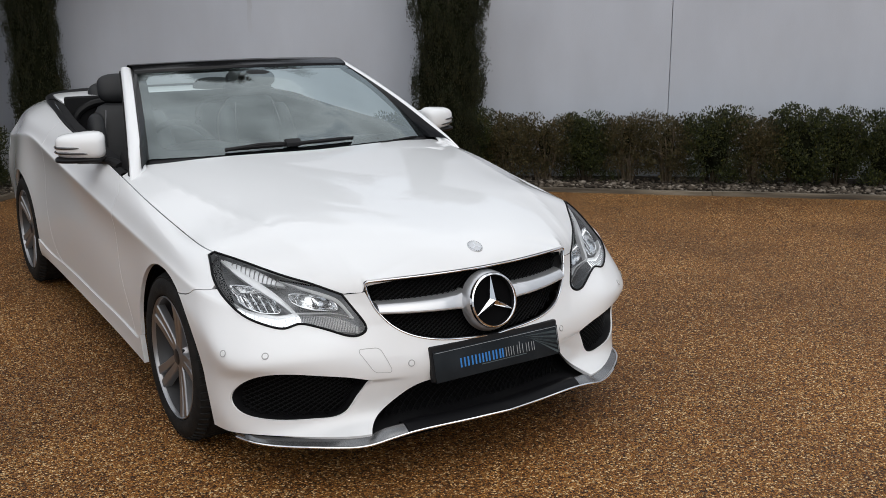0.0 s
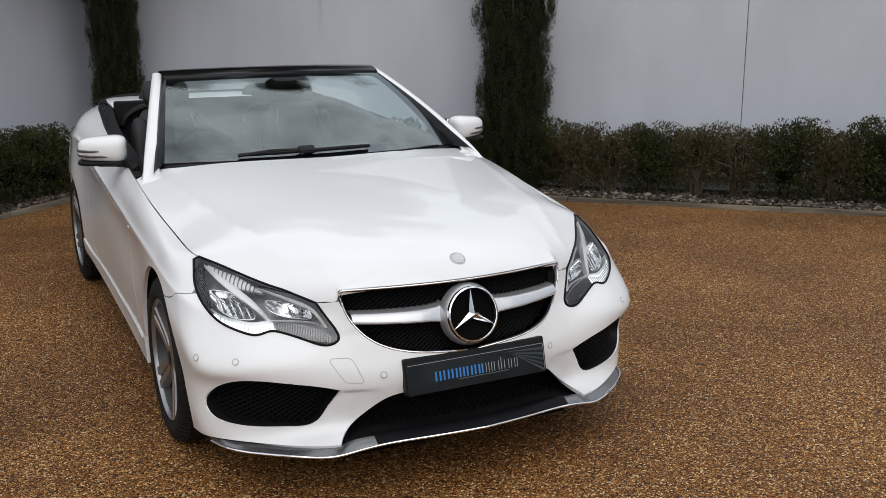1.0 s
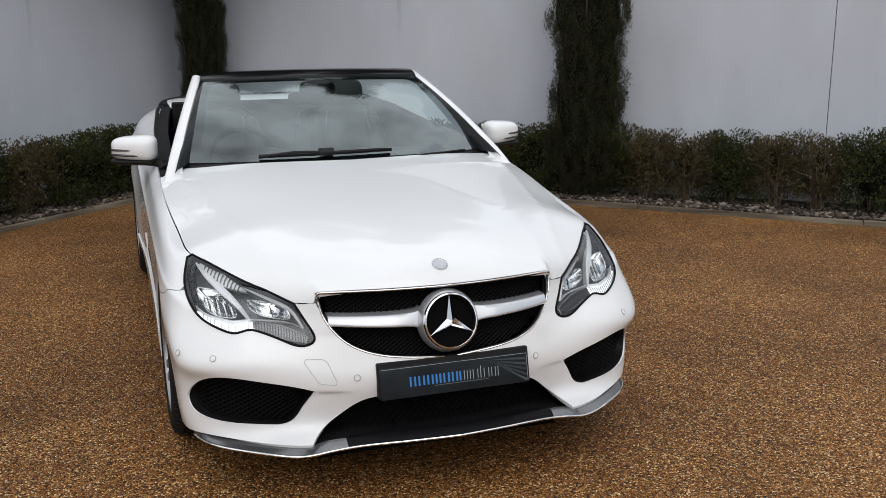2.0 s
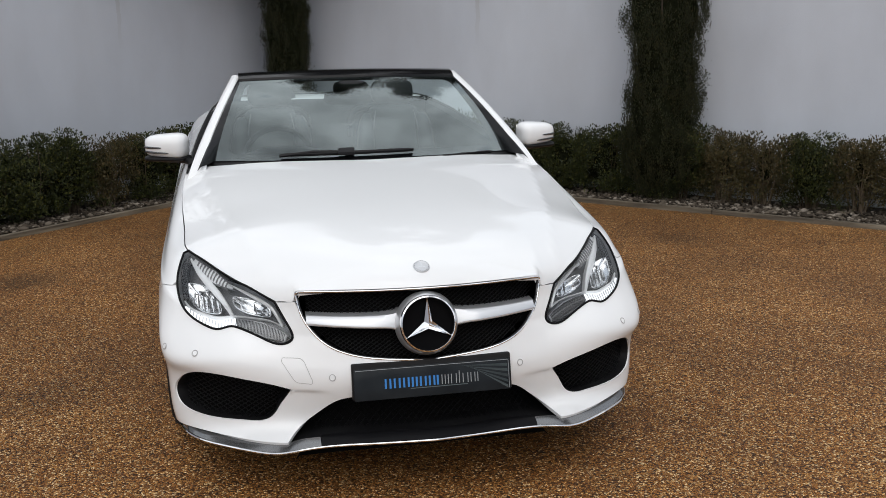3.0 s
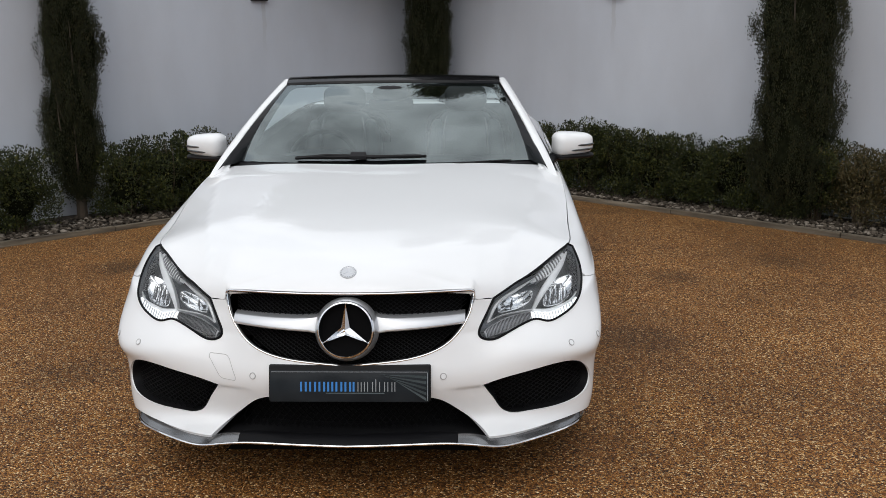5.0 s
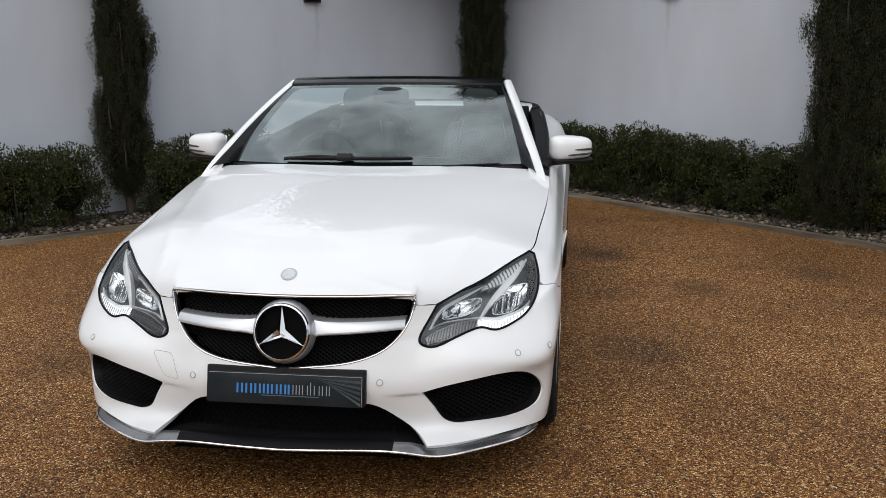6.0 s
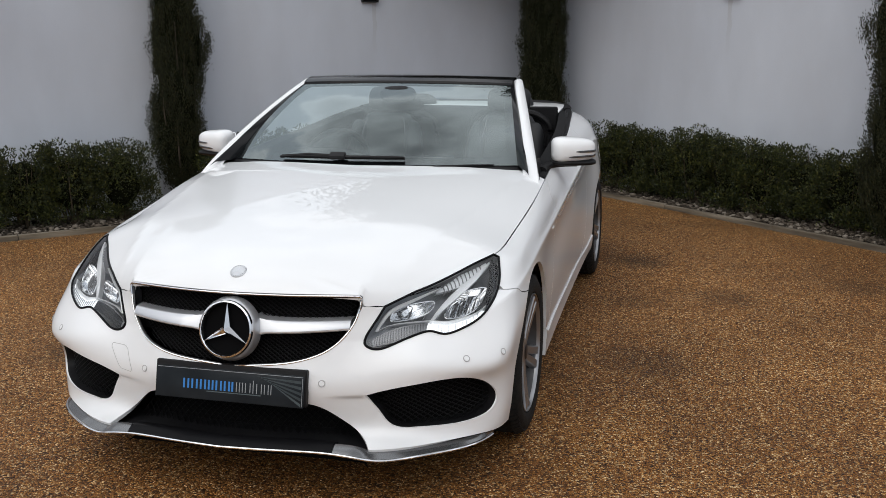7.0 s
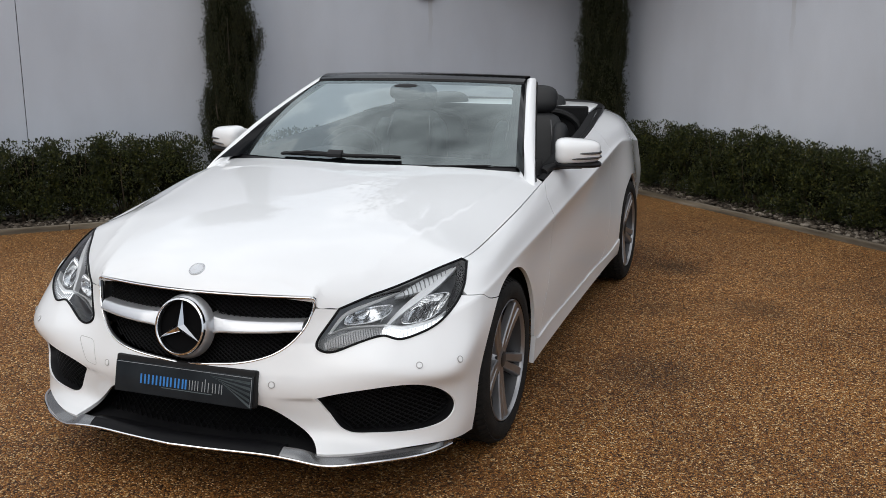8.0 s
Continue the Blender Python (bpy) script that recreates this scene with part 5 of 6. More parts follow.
    def bowl(name, cx, cz, rx, rz, lift, ribs):
        a = np.linspace(0, 2 * math.pi, 40)
        sq = lambda v: np.sign(v) * np.abs(v) ** 0.75
        rows = []
        for f, l in ((1.0, lift), (0.94, lift - 0.004), (0.75, lift - 0.028), (0.45, lift - 0.045), (0.15, lift - 0.052)):
            rows.append(skin(np.stack([cx + rx * f * sq(np.cos(a)) + (rz * f * np.sin(a)) * 0.55, cz + rz * f * sq(np.sin(a)) + rx * f * np.cos(a) * 0.16], 1), l) * [s, 1, 1])
        bm = bmesh.new()
        strip(bm, rows)
        b = part(name, bm, REFLECTOR, lamp, "chrome reflector bowl")
        edge_tube("rim", rows[0][:-1], 0.0022, REFLECTOR, b, seg=6)
        for k in range(ribs):
            x = cx - rx * 0.7 + 1.4 * rx * k / max(ribs - 1, 1)
            p = skin([(x - 0.006, cz - rz * 0.72), (x, cz), (x + 0.006, cz + rz * 0.72)], lift - 0.026) * [s, 1, 1]
            bm = bmesh.new()
            tube(bm, p, [0.001, 0.0042, 0.001], 5)
            part("rib", bm, LAMP_DARK if k % 2 else REFLECTOR, b)
        bm = bmesh.new()
        p = skin([(cx, cz)], lift - 0.03)[0] * [s, 1, 1]
        bmesh.ops.create_uvsphere(bm, u_segments=16, v_segments=10, radius=rz * 0.36, matrix=Matrix.Translation(p))
        part("bulb", bm, LENS, b)

    bowl("main_reflector", 0.752, 0.654, 0.055, 0.037, -0.013, 9)
    bowl("side_reflector", 0.590, 0.641, 0.062, 0.023, -0.014, 3)
    return lamp


headlamp(1)
headlamp(-1)

# bonnet badge
bp, bn, _, _ = BONNET.frame_at(np.array([0.0]), np.array([0.118]))
BADGE = Matrix.Translation(bp[0]) @ Vector(bn[0]).to_track_quat("Z", "Y").to_matrix().to_4x4()
bm = bmesh.new()
lathe(bm, [(0.0, 0.0022), (0.0205, 0.0020), (0.022, 0.0032), (0.0275, 0.0030), (0.029, 0.0012), (0.0292, -0.006)], 40, "z", BADGE)
badge = part("bonnet_badge", bm, SATIN, car, "small round silver badge on the bonnet")
bm = bmesh.new()
for k in range(3):
    box(bm, (0.0022, 0.017, 0.001), BADGE @ pose(0, 0, 0.0026, 0, 0, 120 * k) @ pose(0, 0.0095, 0))
part("star", bm, CHROME, badge, smooth=False)
bm = bmesh.new()
for k in range(18):
    box(bm, (0.0028, 0.0022, 0.0006), BADGE @ pose(0, 0, 0.0032, 0, 0, 20 * k) @ pose(0, 0.0249, 0))
part("laurel_mark", bm, RIM_DARK, badge, smooth=False)

# number plate with its holder; lettering stands as plain bars
PLATE_BLUE = shader("plate_blue", (0.03, 0.20, 0.55), 0.4)
PLATE_GREY = shader("plate_grey", (0.30, 0.32, 0.34), 0.4)
PLATE_DARK = varied(shader("plate_black", (0.012, 0.014, 0.017), 0.14, Specular_IOR_Level=0.16), [(0.3, (0.012, 0.015, 0.018)), (0.7, (0.020, 0.024, 0.028))], 12)
PLATE_TEAL = shader("plate_swoosh", (0.085, 0.110, 0.118), 0.3)
PLATE = pose(0.010, -0.018, 0.409, 77, 0, 0)
bm = bmesh.new()
box(bm, (0.545, 0.108, 0.006), PLATE, 0.0028, 2)
plate = part("number_plate", bm, PLATE_DARK, car, "black show plate with blue and grey bars of lettering")
bm = bmesh.new()
box(bm, (0.556, 0.126, 0.03), PLATE @ pose(0, 0.010, -0.018), 0.010, 3)
part("holder", bm, PLASTIC, plate, "black plate holder")
bm = bmesh.new()
for x, y, sx, sy in ((0.267, -0.002, 0.0016, 0.094), (0.0, 0.0485, 0.535, 0.0016)):
    box(bm, (sx, sy, 0.0008), PLATE @ pose(x, y, 0.0034))
part("white_border", bm, PLATE_GREY, plate, smooth=False)
# each bar stands for one stroke: spacing from the last, height
for word, mat, x, thick, strokes in (("blue_bar", PLATE_BLUE, -0.165, 0.0068, ((0, 1), (16, 1), (15, 1), (17, 1), (15, 1), (16, 1), (14, 1), (14, 1), (14, 1), (17, 1), (14, 1), (16, 1), (12, 1))),
                                     ("grey_bar", PLATE_GREY, 0.030, 0.0028, ((0, 1), (11, 1), (11, 1), (11, 1), (17, 1), (11, 1.3), (13, 1), (17, 1), (11, 1), (14, 1), (10, 1)))):
    for gap, h in strokes:
        x += gap * 0.001
        bm = bmesh.new()
        box(bm, (thick, 0.033 * h, 0.0008), PLATE @ pose(x, -0.002 + 0.0165 * (h - 1), 0.0033), 0.0003, 1)
        part(word, bm, mat, plate, smooth=False)
for k in range(5):
    bm = bmesh.new()
    a, b = Vector((0.10 + 0.012 * k, 0.040 - 0.004 * k, 0.0032)), Vector((0.263, 0.036 - 0.019 * k, 0.0032))
    bm.faces.new([bm.verts.new(PLATE @ v) for v in (a, b + Vector((0, -0.010, 0)), b)])
    bmesh.ops.solidify(bm, geom=bm.faces[:], thickness=0.0004)
    part("swoosh", bm, PLATE_TEAL, plate, smooth=False)
bm = bmesh.new()
box(bm, (0.20, 0.0025, 0.0006), PLATE @ pose(0.02, -0.024, 0.0033))
part("small_print_bar", bm, PLATE_TEAL, plate, smooth=False)

# ---- windscreen ----
PILLAR_BLACK = shader("pillar_black", (0.006, 0.006, 0.007), 0.13, Specular_IOR_Level=0.22)


class Screen(Surface):
    """The raked, bowed windscreen: a across (1 at the glass edge), b up (0 foot, 1 header)."""
    def P(self, a, b):
        a, b = np.asarray(a, float), np.asarray(b, float)
        k = 1 - np.clip(np.abs(a), 0, 1.3) ** 2
        foot = np.stack([0.716 * a, 1.583 - 0.19 * k, 0.971 + 0.012 * k], 1)
        head = np.stack([0.570 * a, 2.172 - 0.085 * k, 1.307 + 0.014 * k], 1)
        p = foot + (head - foot) * b[:, None]
        bow = (b * (1 - b) * 4)[:, None]
        return p + bow * np.array([0, -0.012, 0.022])


SCREEN = Screen()


def rect(a0, a1, b0, b1, n=24):
    t = np.linspace(0, 1, n, endpoint=False)[:, None]
    c = np.array([(a0, b0), (a1, b0), (a1, b1), (a0, b1)], float)
    return np.vstack([c[i] + (c[(i + 1) % 4] - c[i]) * t for i in range(4)])


def rounded(a0, a1, b0, b1, ra, rb, n=8):
    out = []
    for ca, cb, q in ((a1 - ra, b0 + rb, -90), (a1 - ra, b1 - rb, 0), (a0 + ra, b1 - rb, 90), (a0 + ra, b0 + rb, 180)):
        for t in np.radians(np.linspace(q, q + 90, n)):
            out.append((ca + ra * math.cos(t), cb + rb * math.sin(t)))
    out = np.array(out)
    return np.vstack([out[i] + (out[(i + 1) % len(out)] - out[i]) * np.linspace(0, 1, 6, endpoint=False)[:, None] for i in range(len(out))])


screen = put("windscreen", sheet_mesh("windscreen", SCREEN, [rect(-1.0, 1.0, 0.0, 1.0)], (0.07, 0.05), (0.7, 0.67), depth=0.0), SCREEN_GLASS, car, "raked windscreen reflecting a cloudy sky")
screen.visible_shadow = False
put("black_border", sheet_mesh("black_border", SCREEN, [rect(-1.0, 1.0, 0.0, 1.0), rounded(-0.935, 0.935, 0.075, 0.962, 0.07, 0.09)], (0.05, 0.04), (0.7, 0.67), depth=0.003, lift=-0.005), GLOSS_BLACK, screen, "black printed glass border")
bm = bmesh.new()
hp = SCREEN.P(np.linspace(-1.01, 1.01, 40), np.full(40, 1.0))
strip(bm, [hp + [0, 0, -0.004], hp + [0, 0.004, 0.010], hp + [0, 0.035, 0.023], hp + [0, 0.075, 0.032], hp + [0, 0.11, 0.036], hp + [0, 0.128, 0.030], hp + [0, 0.132, 0.010], hp + [0, 0.09, -0.02], hp + [0, 0.03, -0.02]])
part("header_panel", bm, PILLAR_BLACK, screen, "gloss black header panel")
for s in (1, -1):
    t = np.linspace(0, 1, 30)
    bow = np.stack([0 * t, -0.048 * t * (1 - t), 0.088 * t * (1 - t)], 1)
    ridge = np.array([0.803 * s, 1.385, 0.925]) + (np.array([0.570 * s, 2.258, 1.326]) - np.array([0.803 * s, 1.385, 0.925])) * t[:, None] + bow * 0.8
    edge_p = SCREEN.P(np.full(30, 0.995 * s), -0.10 + 1.12 * t)
    bm = bmesh.new()
    ridge_up, edge_up = ridge[2:], edge_p[2:]
    strip(bm, [ridge_up + [0, 0.002, -0.012], ridge_up * 0.75 + edge_up * 0.25 + [0, -0.001, 0.003], ridge_up * 0.4 + edge_up * 0.6 + [0, -0.001, 0.004], edge_up + [0, 0, 0.002], edge_up + [0, 0.01, -0.02]])
    part("pillar_trim", bm, PILLAR_BLACK, screen, "black pillar trim")
    # painted pillar, flared at its foot into the wing
    line = np.array([0.852 * s, 1.40, 0.890]) + (np.array([0.612 * s, 2.29, 1.325]) - np.array([0.852 * s, 1.40, 0.890])) * t[:, None] + bow
    flare = np.exp(-t / 0.10)[:, None]
    sink = np.exp(-t / 0.11)[:, None]
    ridge = ridge + flare * np.array([-0.070 * s, 0.030, 0]) - np.exp(-t / 0.14)[:, None] * [0, 0, 0.082]
    line = line - sink * [0, 0, 0.014]
    dive = np.array([[0.03 * s, -0.16, -0.11], [0.012 * s, -0.07, -0.045]])
    line, inner = np.vstack([line[0] + dive, line]), np.vstack([ridge[0] + dive, ridge])
    rows = []
    for f, h in ((-0.04, -0.012), (0.0, 0.0), (0.15, 0.006), (0.4, 0.010), (0.7, 0.009), (0.9, 0.005), (1.0, -0.003)):
        rows.append(inner + (line - inner) * f + np.array([0.3 * s, -0.35, 0.8]) * h)
    rows.append(line + np.array([-0.006 * s, 0.014, -0.022]))
    rows.append(line + np.array([-0.04 * s, 0.01, -0.03]))
    bm = bmesh.new()
    strip(bm, rows)
    part("pillar", bm, PAINT, screen, "white windscreen pillar")
    bm = bmesh.new()
    rl = line + np.array([-0.008 * s, 0.020, -0.018])
    tube(bm, rl, 0.009, 6)
    part("door_seal", bm, RUBBER, screen)

# cowl between bonnet and glass
xs = np.linspace(-0.77, 0.77, 50)
rear_y = np.interp(np.abs(xs), BONNET_REAR[:-1, 0], BONNET_REAR[:-1, 1])
rear = BONNET.P(xs, rear_y)
gl = SCREEN.P(xs / 0.716, np.full(50, 0.03))
bm = bmesh.new()
strip(bm, [rear + [0, -0.03, -0.012], rear + [0, 0.012, -0.016], rear * 0.4 + gl * 0.6 + [0, 0, -0.012], gl + [0, 0.02, -0.004]])
part("cowl", bm, PLASTIC, car, "black plastic cowl at the foot of the windscreen")


def wiper(x0, x1, b0, b1, hub_x, thick, label):
    n = 24
    x = np.linspace(x0, x1, n)
    b = np.linspace(b0, b1, n)
    p = SCREEN.P(x / 0.70, b) + [0, -0.012, 0.016]
    bm = bmesh.new()
    tube(bm, p, np.interp(np.linspace(0, 1, n), [0, 0.1, 0.9, 1], [thick * 0.5, thick, thick, thick * 0.5]), 6, 0.8)
    w = part("wiper", bm, PLASTIC, car, label)
    bm = bmesh.new()
    tube(bm, p + [0, 0.004, -0.008], 0.004, 4)
    part("rubber", bm, RUBBER, w)
    if hub_x is not None:
        h = SCREEN.P(np.array([hub_x / 0.70]), np.array([(b0 + b1) / 2]))[0] + [0, -0.014, 0.020]
        bm = bmesh.new()
        box(bm, (0.075, 0.035, 0.022), Matrix.Translation(h) @ pose(0, 0, 0, 30), 0.006, 2)
        part("clip", bm, PLASTIC, w)
        bm = bmesh.new()
        e = SCREEN.P(np.array([(hub_x - 0.30) / 0.7]), np.array([0.03]))[0] + [0, -0.02, 0.008]
        tube(bm, [h, h * 0.5 + e * 0.5 + [0, -0.004, 0.010], e], [0.009, 0.010, 0.011], 6, 0.7)
        part("arm", bm, PLASTIC, w)
    return w


wiper(-0.40, 0.21, 0.026, 0.040, -0.105, 0.0095, "black windscreen wiper resting low on the glass")
wiper(0.34, 0.60, -0.035, -0.022, None, 0.005, "black windscreen wiper tucked behind the bonnet")


# ---- door mirrors ----
def blob(bm, centre, half, p=(3.0, 3.0, 3.0), m=Matrix(), seg=(28, 18)):
    """A rounded box: a sphere drawn out to a superellipsoid."""
    r = bmesh.ops.create_uvsphere(bm, u_segments=seg[0], v_segments=seg[1], radius=1)
    for v in r["verts"]:
        c = v.co.copy()
        k = (abs(c.x) ** p[0] + abs(c.y) ** p[1] + abs(c.z) ** p[2]) ** (-1 / ((p[0] + p[1] + p[2]) / 3))
        v.co = m @ (Vector(centre) + Vector((c.x * k * half[0], c.y * k * half[1], c.z * k * half[2])))
    return r["verts"]


def door_mirror(s):
    m = Matrix.Diagonal((s, 1, 1, 1)) @ pose(0.936, 1.835, 1.022, 0, 0, 17)
    bm = bmesh.new()
    vs = blob(bm, (0, 0, 0), (0.104, 0.074, 0.060), (4.6, 2.6, 3.3))
    for v in vs:
        v.co.z *= 1 - 0.14 * (v.co.x / 0.104)
        v.co.y = v.co.y * (1 - 0.18 * v.co.x / 0.104) if v.co.y < 0 else v.co.y * 0.55
        v.co = m @ v.co
    bmesh.ops.recalc_face_normals(bm, faces=bm.faces)
    mir = part("door_mirror", bm, PAINT, car, "white door mirror on a black foot with dark indicator slots")
    bm = bmesh.new()
    vs = blob(bm, (0.002, 0.004, -0.060), (0.109, 0.072, 0.017), (4.2, 2.4, 2.6))
    for v in vs:
        v.co = m @ v.co
    bmesh.ops.recalc_face_normals(bm, faces=bm.faces)
    part("lower_band", bm, PLASTIC, mir, "black lower band")
    bm = bmesh.new()
    pts = curve_through([m @ Vector((0.02, -0.012, -0.068)), m @ Vector((-0.110, -0.020, -0.072)), Vector((0.805 * s, 1.67, 0.938))], 10)
    tube(bm, pts, np.linspace(0.022, 0.031, len(pts)), 10, 0.6)
    part("foot", bm, PLASTIC, mir, "black mirror foot")
    bm = bmesh.new()
    strip(bm, [[Vector((0.795 * s, 1.52, 0.935)), Vector((0.80 * s, 1.70, 0.925))], [Vector((0.78 * s, 1.62, 1.0)), Vector((0.785 * s, 1.71, 0.99))]])
    part("sail", solid(bm, 0.012), PLASTIC, mir)
    # indicator slots wrap the outer end
    for z, x0 in ((-0.004, 0.004), (-0.029, -0.030)):
        ang = np.linspace(0, 1, 16)
        x = x0 + (0.1055 - x0) * ang
        zz = z * (1 - 0.14 * x / 0.104)
        k = np.clip(1 - (np.abs(x) / 0.104) ** 3.8 - (np.abs(z) / 0.060) ** 3.0, 0.0, 1) ** (1 / 2.4)
        y = -0.074 * k * (1 - 0.18 * x / 0.104)
        bm = bmesh.new()
        tube(bm, [m @ Vector((a, b - 0.0005, c)) for a, b, c in zip(x, y, zz)], np.interp(ang, [0, 0.15, 1], [0.002, 0.0052, 0.0080]), 8, 0.85)
        part("indicator_slot", bm, GLOSS_BLACK, mir, "dark indicator slot")
    bm = bmesh.new()
    box(bm, (0.17, 0.004, 0.088), m @ pose(0, 0.046, 0), 0.002, 1)
    part("mirror_glass", bm, CHROME, mir)
    return mir


door_mirror(1)
door_mirror(-1)


# ---- wheels ----
BARREL_GREY = shader("rim_barrel_grey", (0.075, 0.075, 0.078), 0.42, 0.6)


def make_wheel(m):
    """Five twin spokes between a dished rim and a small hub; the outer face looks to +x."""
    R = 0.322
    bm = bmesh.new()
    lathe(bm, [(0.236, 0.098), (0.243, 0.111), (0.258, 0.1165), (0.288, 0.1155), (0.306, 0.105), (0.317, 0.086), (R, 0.05), (R + 0.0005, 0.0), (R, -0.05), (0.317, -0.088), (0.306, -0.106), (0.285, -0.116), (0.236, -0.108)], 72)
    bmesh.ops.recalc_face_normals(bm, faces=bm.faces)
    tyre = part("tyre", bm, RUBBER, None)
    wheel = empty("wheel", "grey five twin-spoke alloy wheel with a low black tyre", "", m)
    wheel.parent = car
    tyre.parent = wheel
    # tread blocks round the shoulder
    bm = bmesh.new()
    for k in range(64):
        for x in (0.088, 0.035, -0.035, -0.088):
            box(bm, (0.036, 0.020, 0.010), pose(0, 0, 0, 5.625 * k + (2.8 if x > 0 else 0)) @ pose(x, 0, R - (0.0075 if abs(x) > 0.05 else 0.0035), 0, 0, 14 if x > 0 else -14) @ pose(0, 0, 0, 0, 28 if x > 0.05 else -28 if x < -0.05 else 0))
    tagged(part("tread", bm, RUBBER, wheel, smooth=False), kind="stuff")
    bm = bmesh.new()
    lathe(bm, [(0.2375, 0.104), (0.2368, 0.109), (0.2345, 0.1105), (0.2320, 0.108), (0.2300, 0.095)], 72)
    bmesh.ops.recalc_face_normals(bm, faces=bm.faces)
    rim = part("rim", bm, RIM, wheel, "grey alloy rim")
    bm = bmesh.new()
    lathe(bm, [(0.230, 0.095), (0.222, 0.05), (0.205, -0.02), (0.215, -0.10), (0.236, -0.108)], 72)
    bmesh.ops.recalc_face_normals(bm, faces=bm.faces)
    part("barrel", bm, BARREL_GREY, rim)
    for k in range(5):
        for s in (-1, 1):
            a0 = math.radians(72 * k + 90 + s * 15)
            a1 = math.radians(72 * k + 90 + s * 7.2)
            # from the hub, out along the pair, to the rim
            pts = []
            for f in np.linspace(0, 1, 8):
                r = 0.034 + f * (0.231 - 0.034)
                a = a0 + (a1 - a0) * min(1, f * 1.6) ** 0.7
                pts.append((0.083 + 0.021 * f ** 1.5, r * math.cos(a), r * math.sin(a), 0.0150 + 0.0030 * f, a))
            bm = bmesh.new()
            rows = [[], [], [], [], [], []]
            for x, y, z, w, a in pts:
                t = Vector((0, -math.sin(a), math.cos(a)))
                c = Vector((x, y, z))
                for i, (d, h) in enumerate(((-1.15, -0.030), (-1.0, -0.005), (-0.8, 0.0), (0.8, 0.0), (1.0, -0.005), (1.15, -0.030))):
                    rows[i].append(c + t * d * w + Vector((h, 0, 0)))
            strip(bm, rows)
            part("spoke", bm, RIM, wheel, smooth=False)
        a = math.radians(72 * k + 90)
        bm = bmesh.new()
        strip(bm, [[Vector((0.078, r * math.cos(a + d), r * math.sin(a + d))) for r in np.linspace(0.05, 0.085, 4)] for d in (-0.28, -0.14, 0, 0.14, 0.28)])
        part("web", bm, RIM, wheel)
        bm = bmesh.new()
        q = a + math.radians(36)
        lathe(bm, [(0.0, 0.081), (0.0075, 0.081), (0.0085, 0.070)], 12, "x", Matrix.Translation((0, 0.056 * math.cos(q), 0.056 * math.sin(q))))
        part("bolt", bm, RIM_DARK, wheel)
    bm = bmesh.new()
    lathe(bm, [(0.0, 0.089), (0.030, 0.0885), (0.034, 0.087), (0.044, 0.0835), (0.060, 0.079), (0.068, 0.066), (0.072, 0.03)], 40)
    bmesh.ops.recalc_face_normals(bm, faces=bm.faces)
    hub = part("hub", bm, RIM, wheel)
    bm = bmesh.new()
    lathe(bm, [(0.0, 0.0925), (0.026, 0.092), (0.0315, 0.089)], 32)
    bmesh.ops.recalc_face_normals(bm, faces=bm.faces)
    part("centre_cap", bm, RIM_DARK, hub, "dark centre cap")
    bm = bmesh.new()
    lathe(bm, [(0.08, 0.024), (0.165, 0.024), (0.167, 0.02), (0.167, 0.0), (0.08, 0.0)], 48)
    bmesh.ops.recalc_face_normals(bm, faces=bm.faces)
    part("brake_disc", bm, STEEL, wheel)
    bm = bmesh.new()
    box(bm, (0.07, 0.11, 0.17), pose(0.015, 0.125, 0.06, 26), 0.02, 3)
    part("brake_caliper", bm, RIM_DARK, wheel)
    bm = bmesh.new()
    lathe(bm, [(0.0, -0.06), (0.21, -0.06)], 40)
    part("backing_plate", bm, DARK, wheel)
    return wheel


WHEEL_X = 0.797
first_wheel = make_wheel(pose(WHEEL_X, AXLE_F, HUB_Z, 31))
for x, y, turn, spin in ((-WHEEL_X, AXLE_F, 180, -17), (WHEEL_X, AXLE_R, 0, 31), (-WHEEL_X, AXLE_R, 180, 50)):
    copy_thing(first_wheel, pose(x, y, HUB_Z, 0, 0, turn) @ pose(0, 0, 0, spin))
# liners of the wheel arches
for y in (AXLE_F, AXLE_R):
    for s in (1, -1):
        bm = bmesh.new()
        a = np.radians(np.linspace(-12, 192, 40))
        rows = [[(s * x, y - r * math.cos(t), HUB_Z + r * math.sin(t)) for t in a] for x, r in ((0.880, 0.366), (0.87, 0.372), (0.62, 0.372), (0.60, 0.2), (0.60, 0.02))]
        strip(bm, rows)
        part("arch_liner", bm, PLASTIC, car, "black wheel arch liner")

# ---- cabin ----
def belt(u0, u1, n, dx=0.0, dz=0.0):
    p = BODY.P(np.linspace(u0, u1, n), np.full(n, TOP))
    return p + np.array([dx, 0, dz])


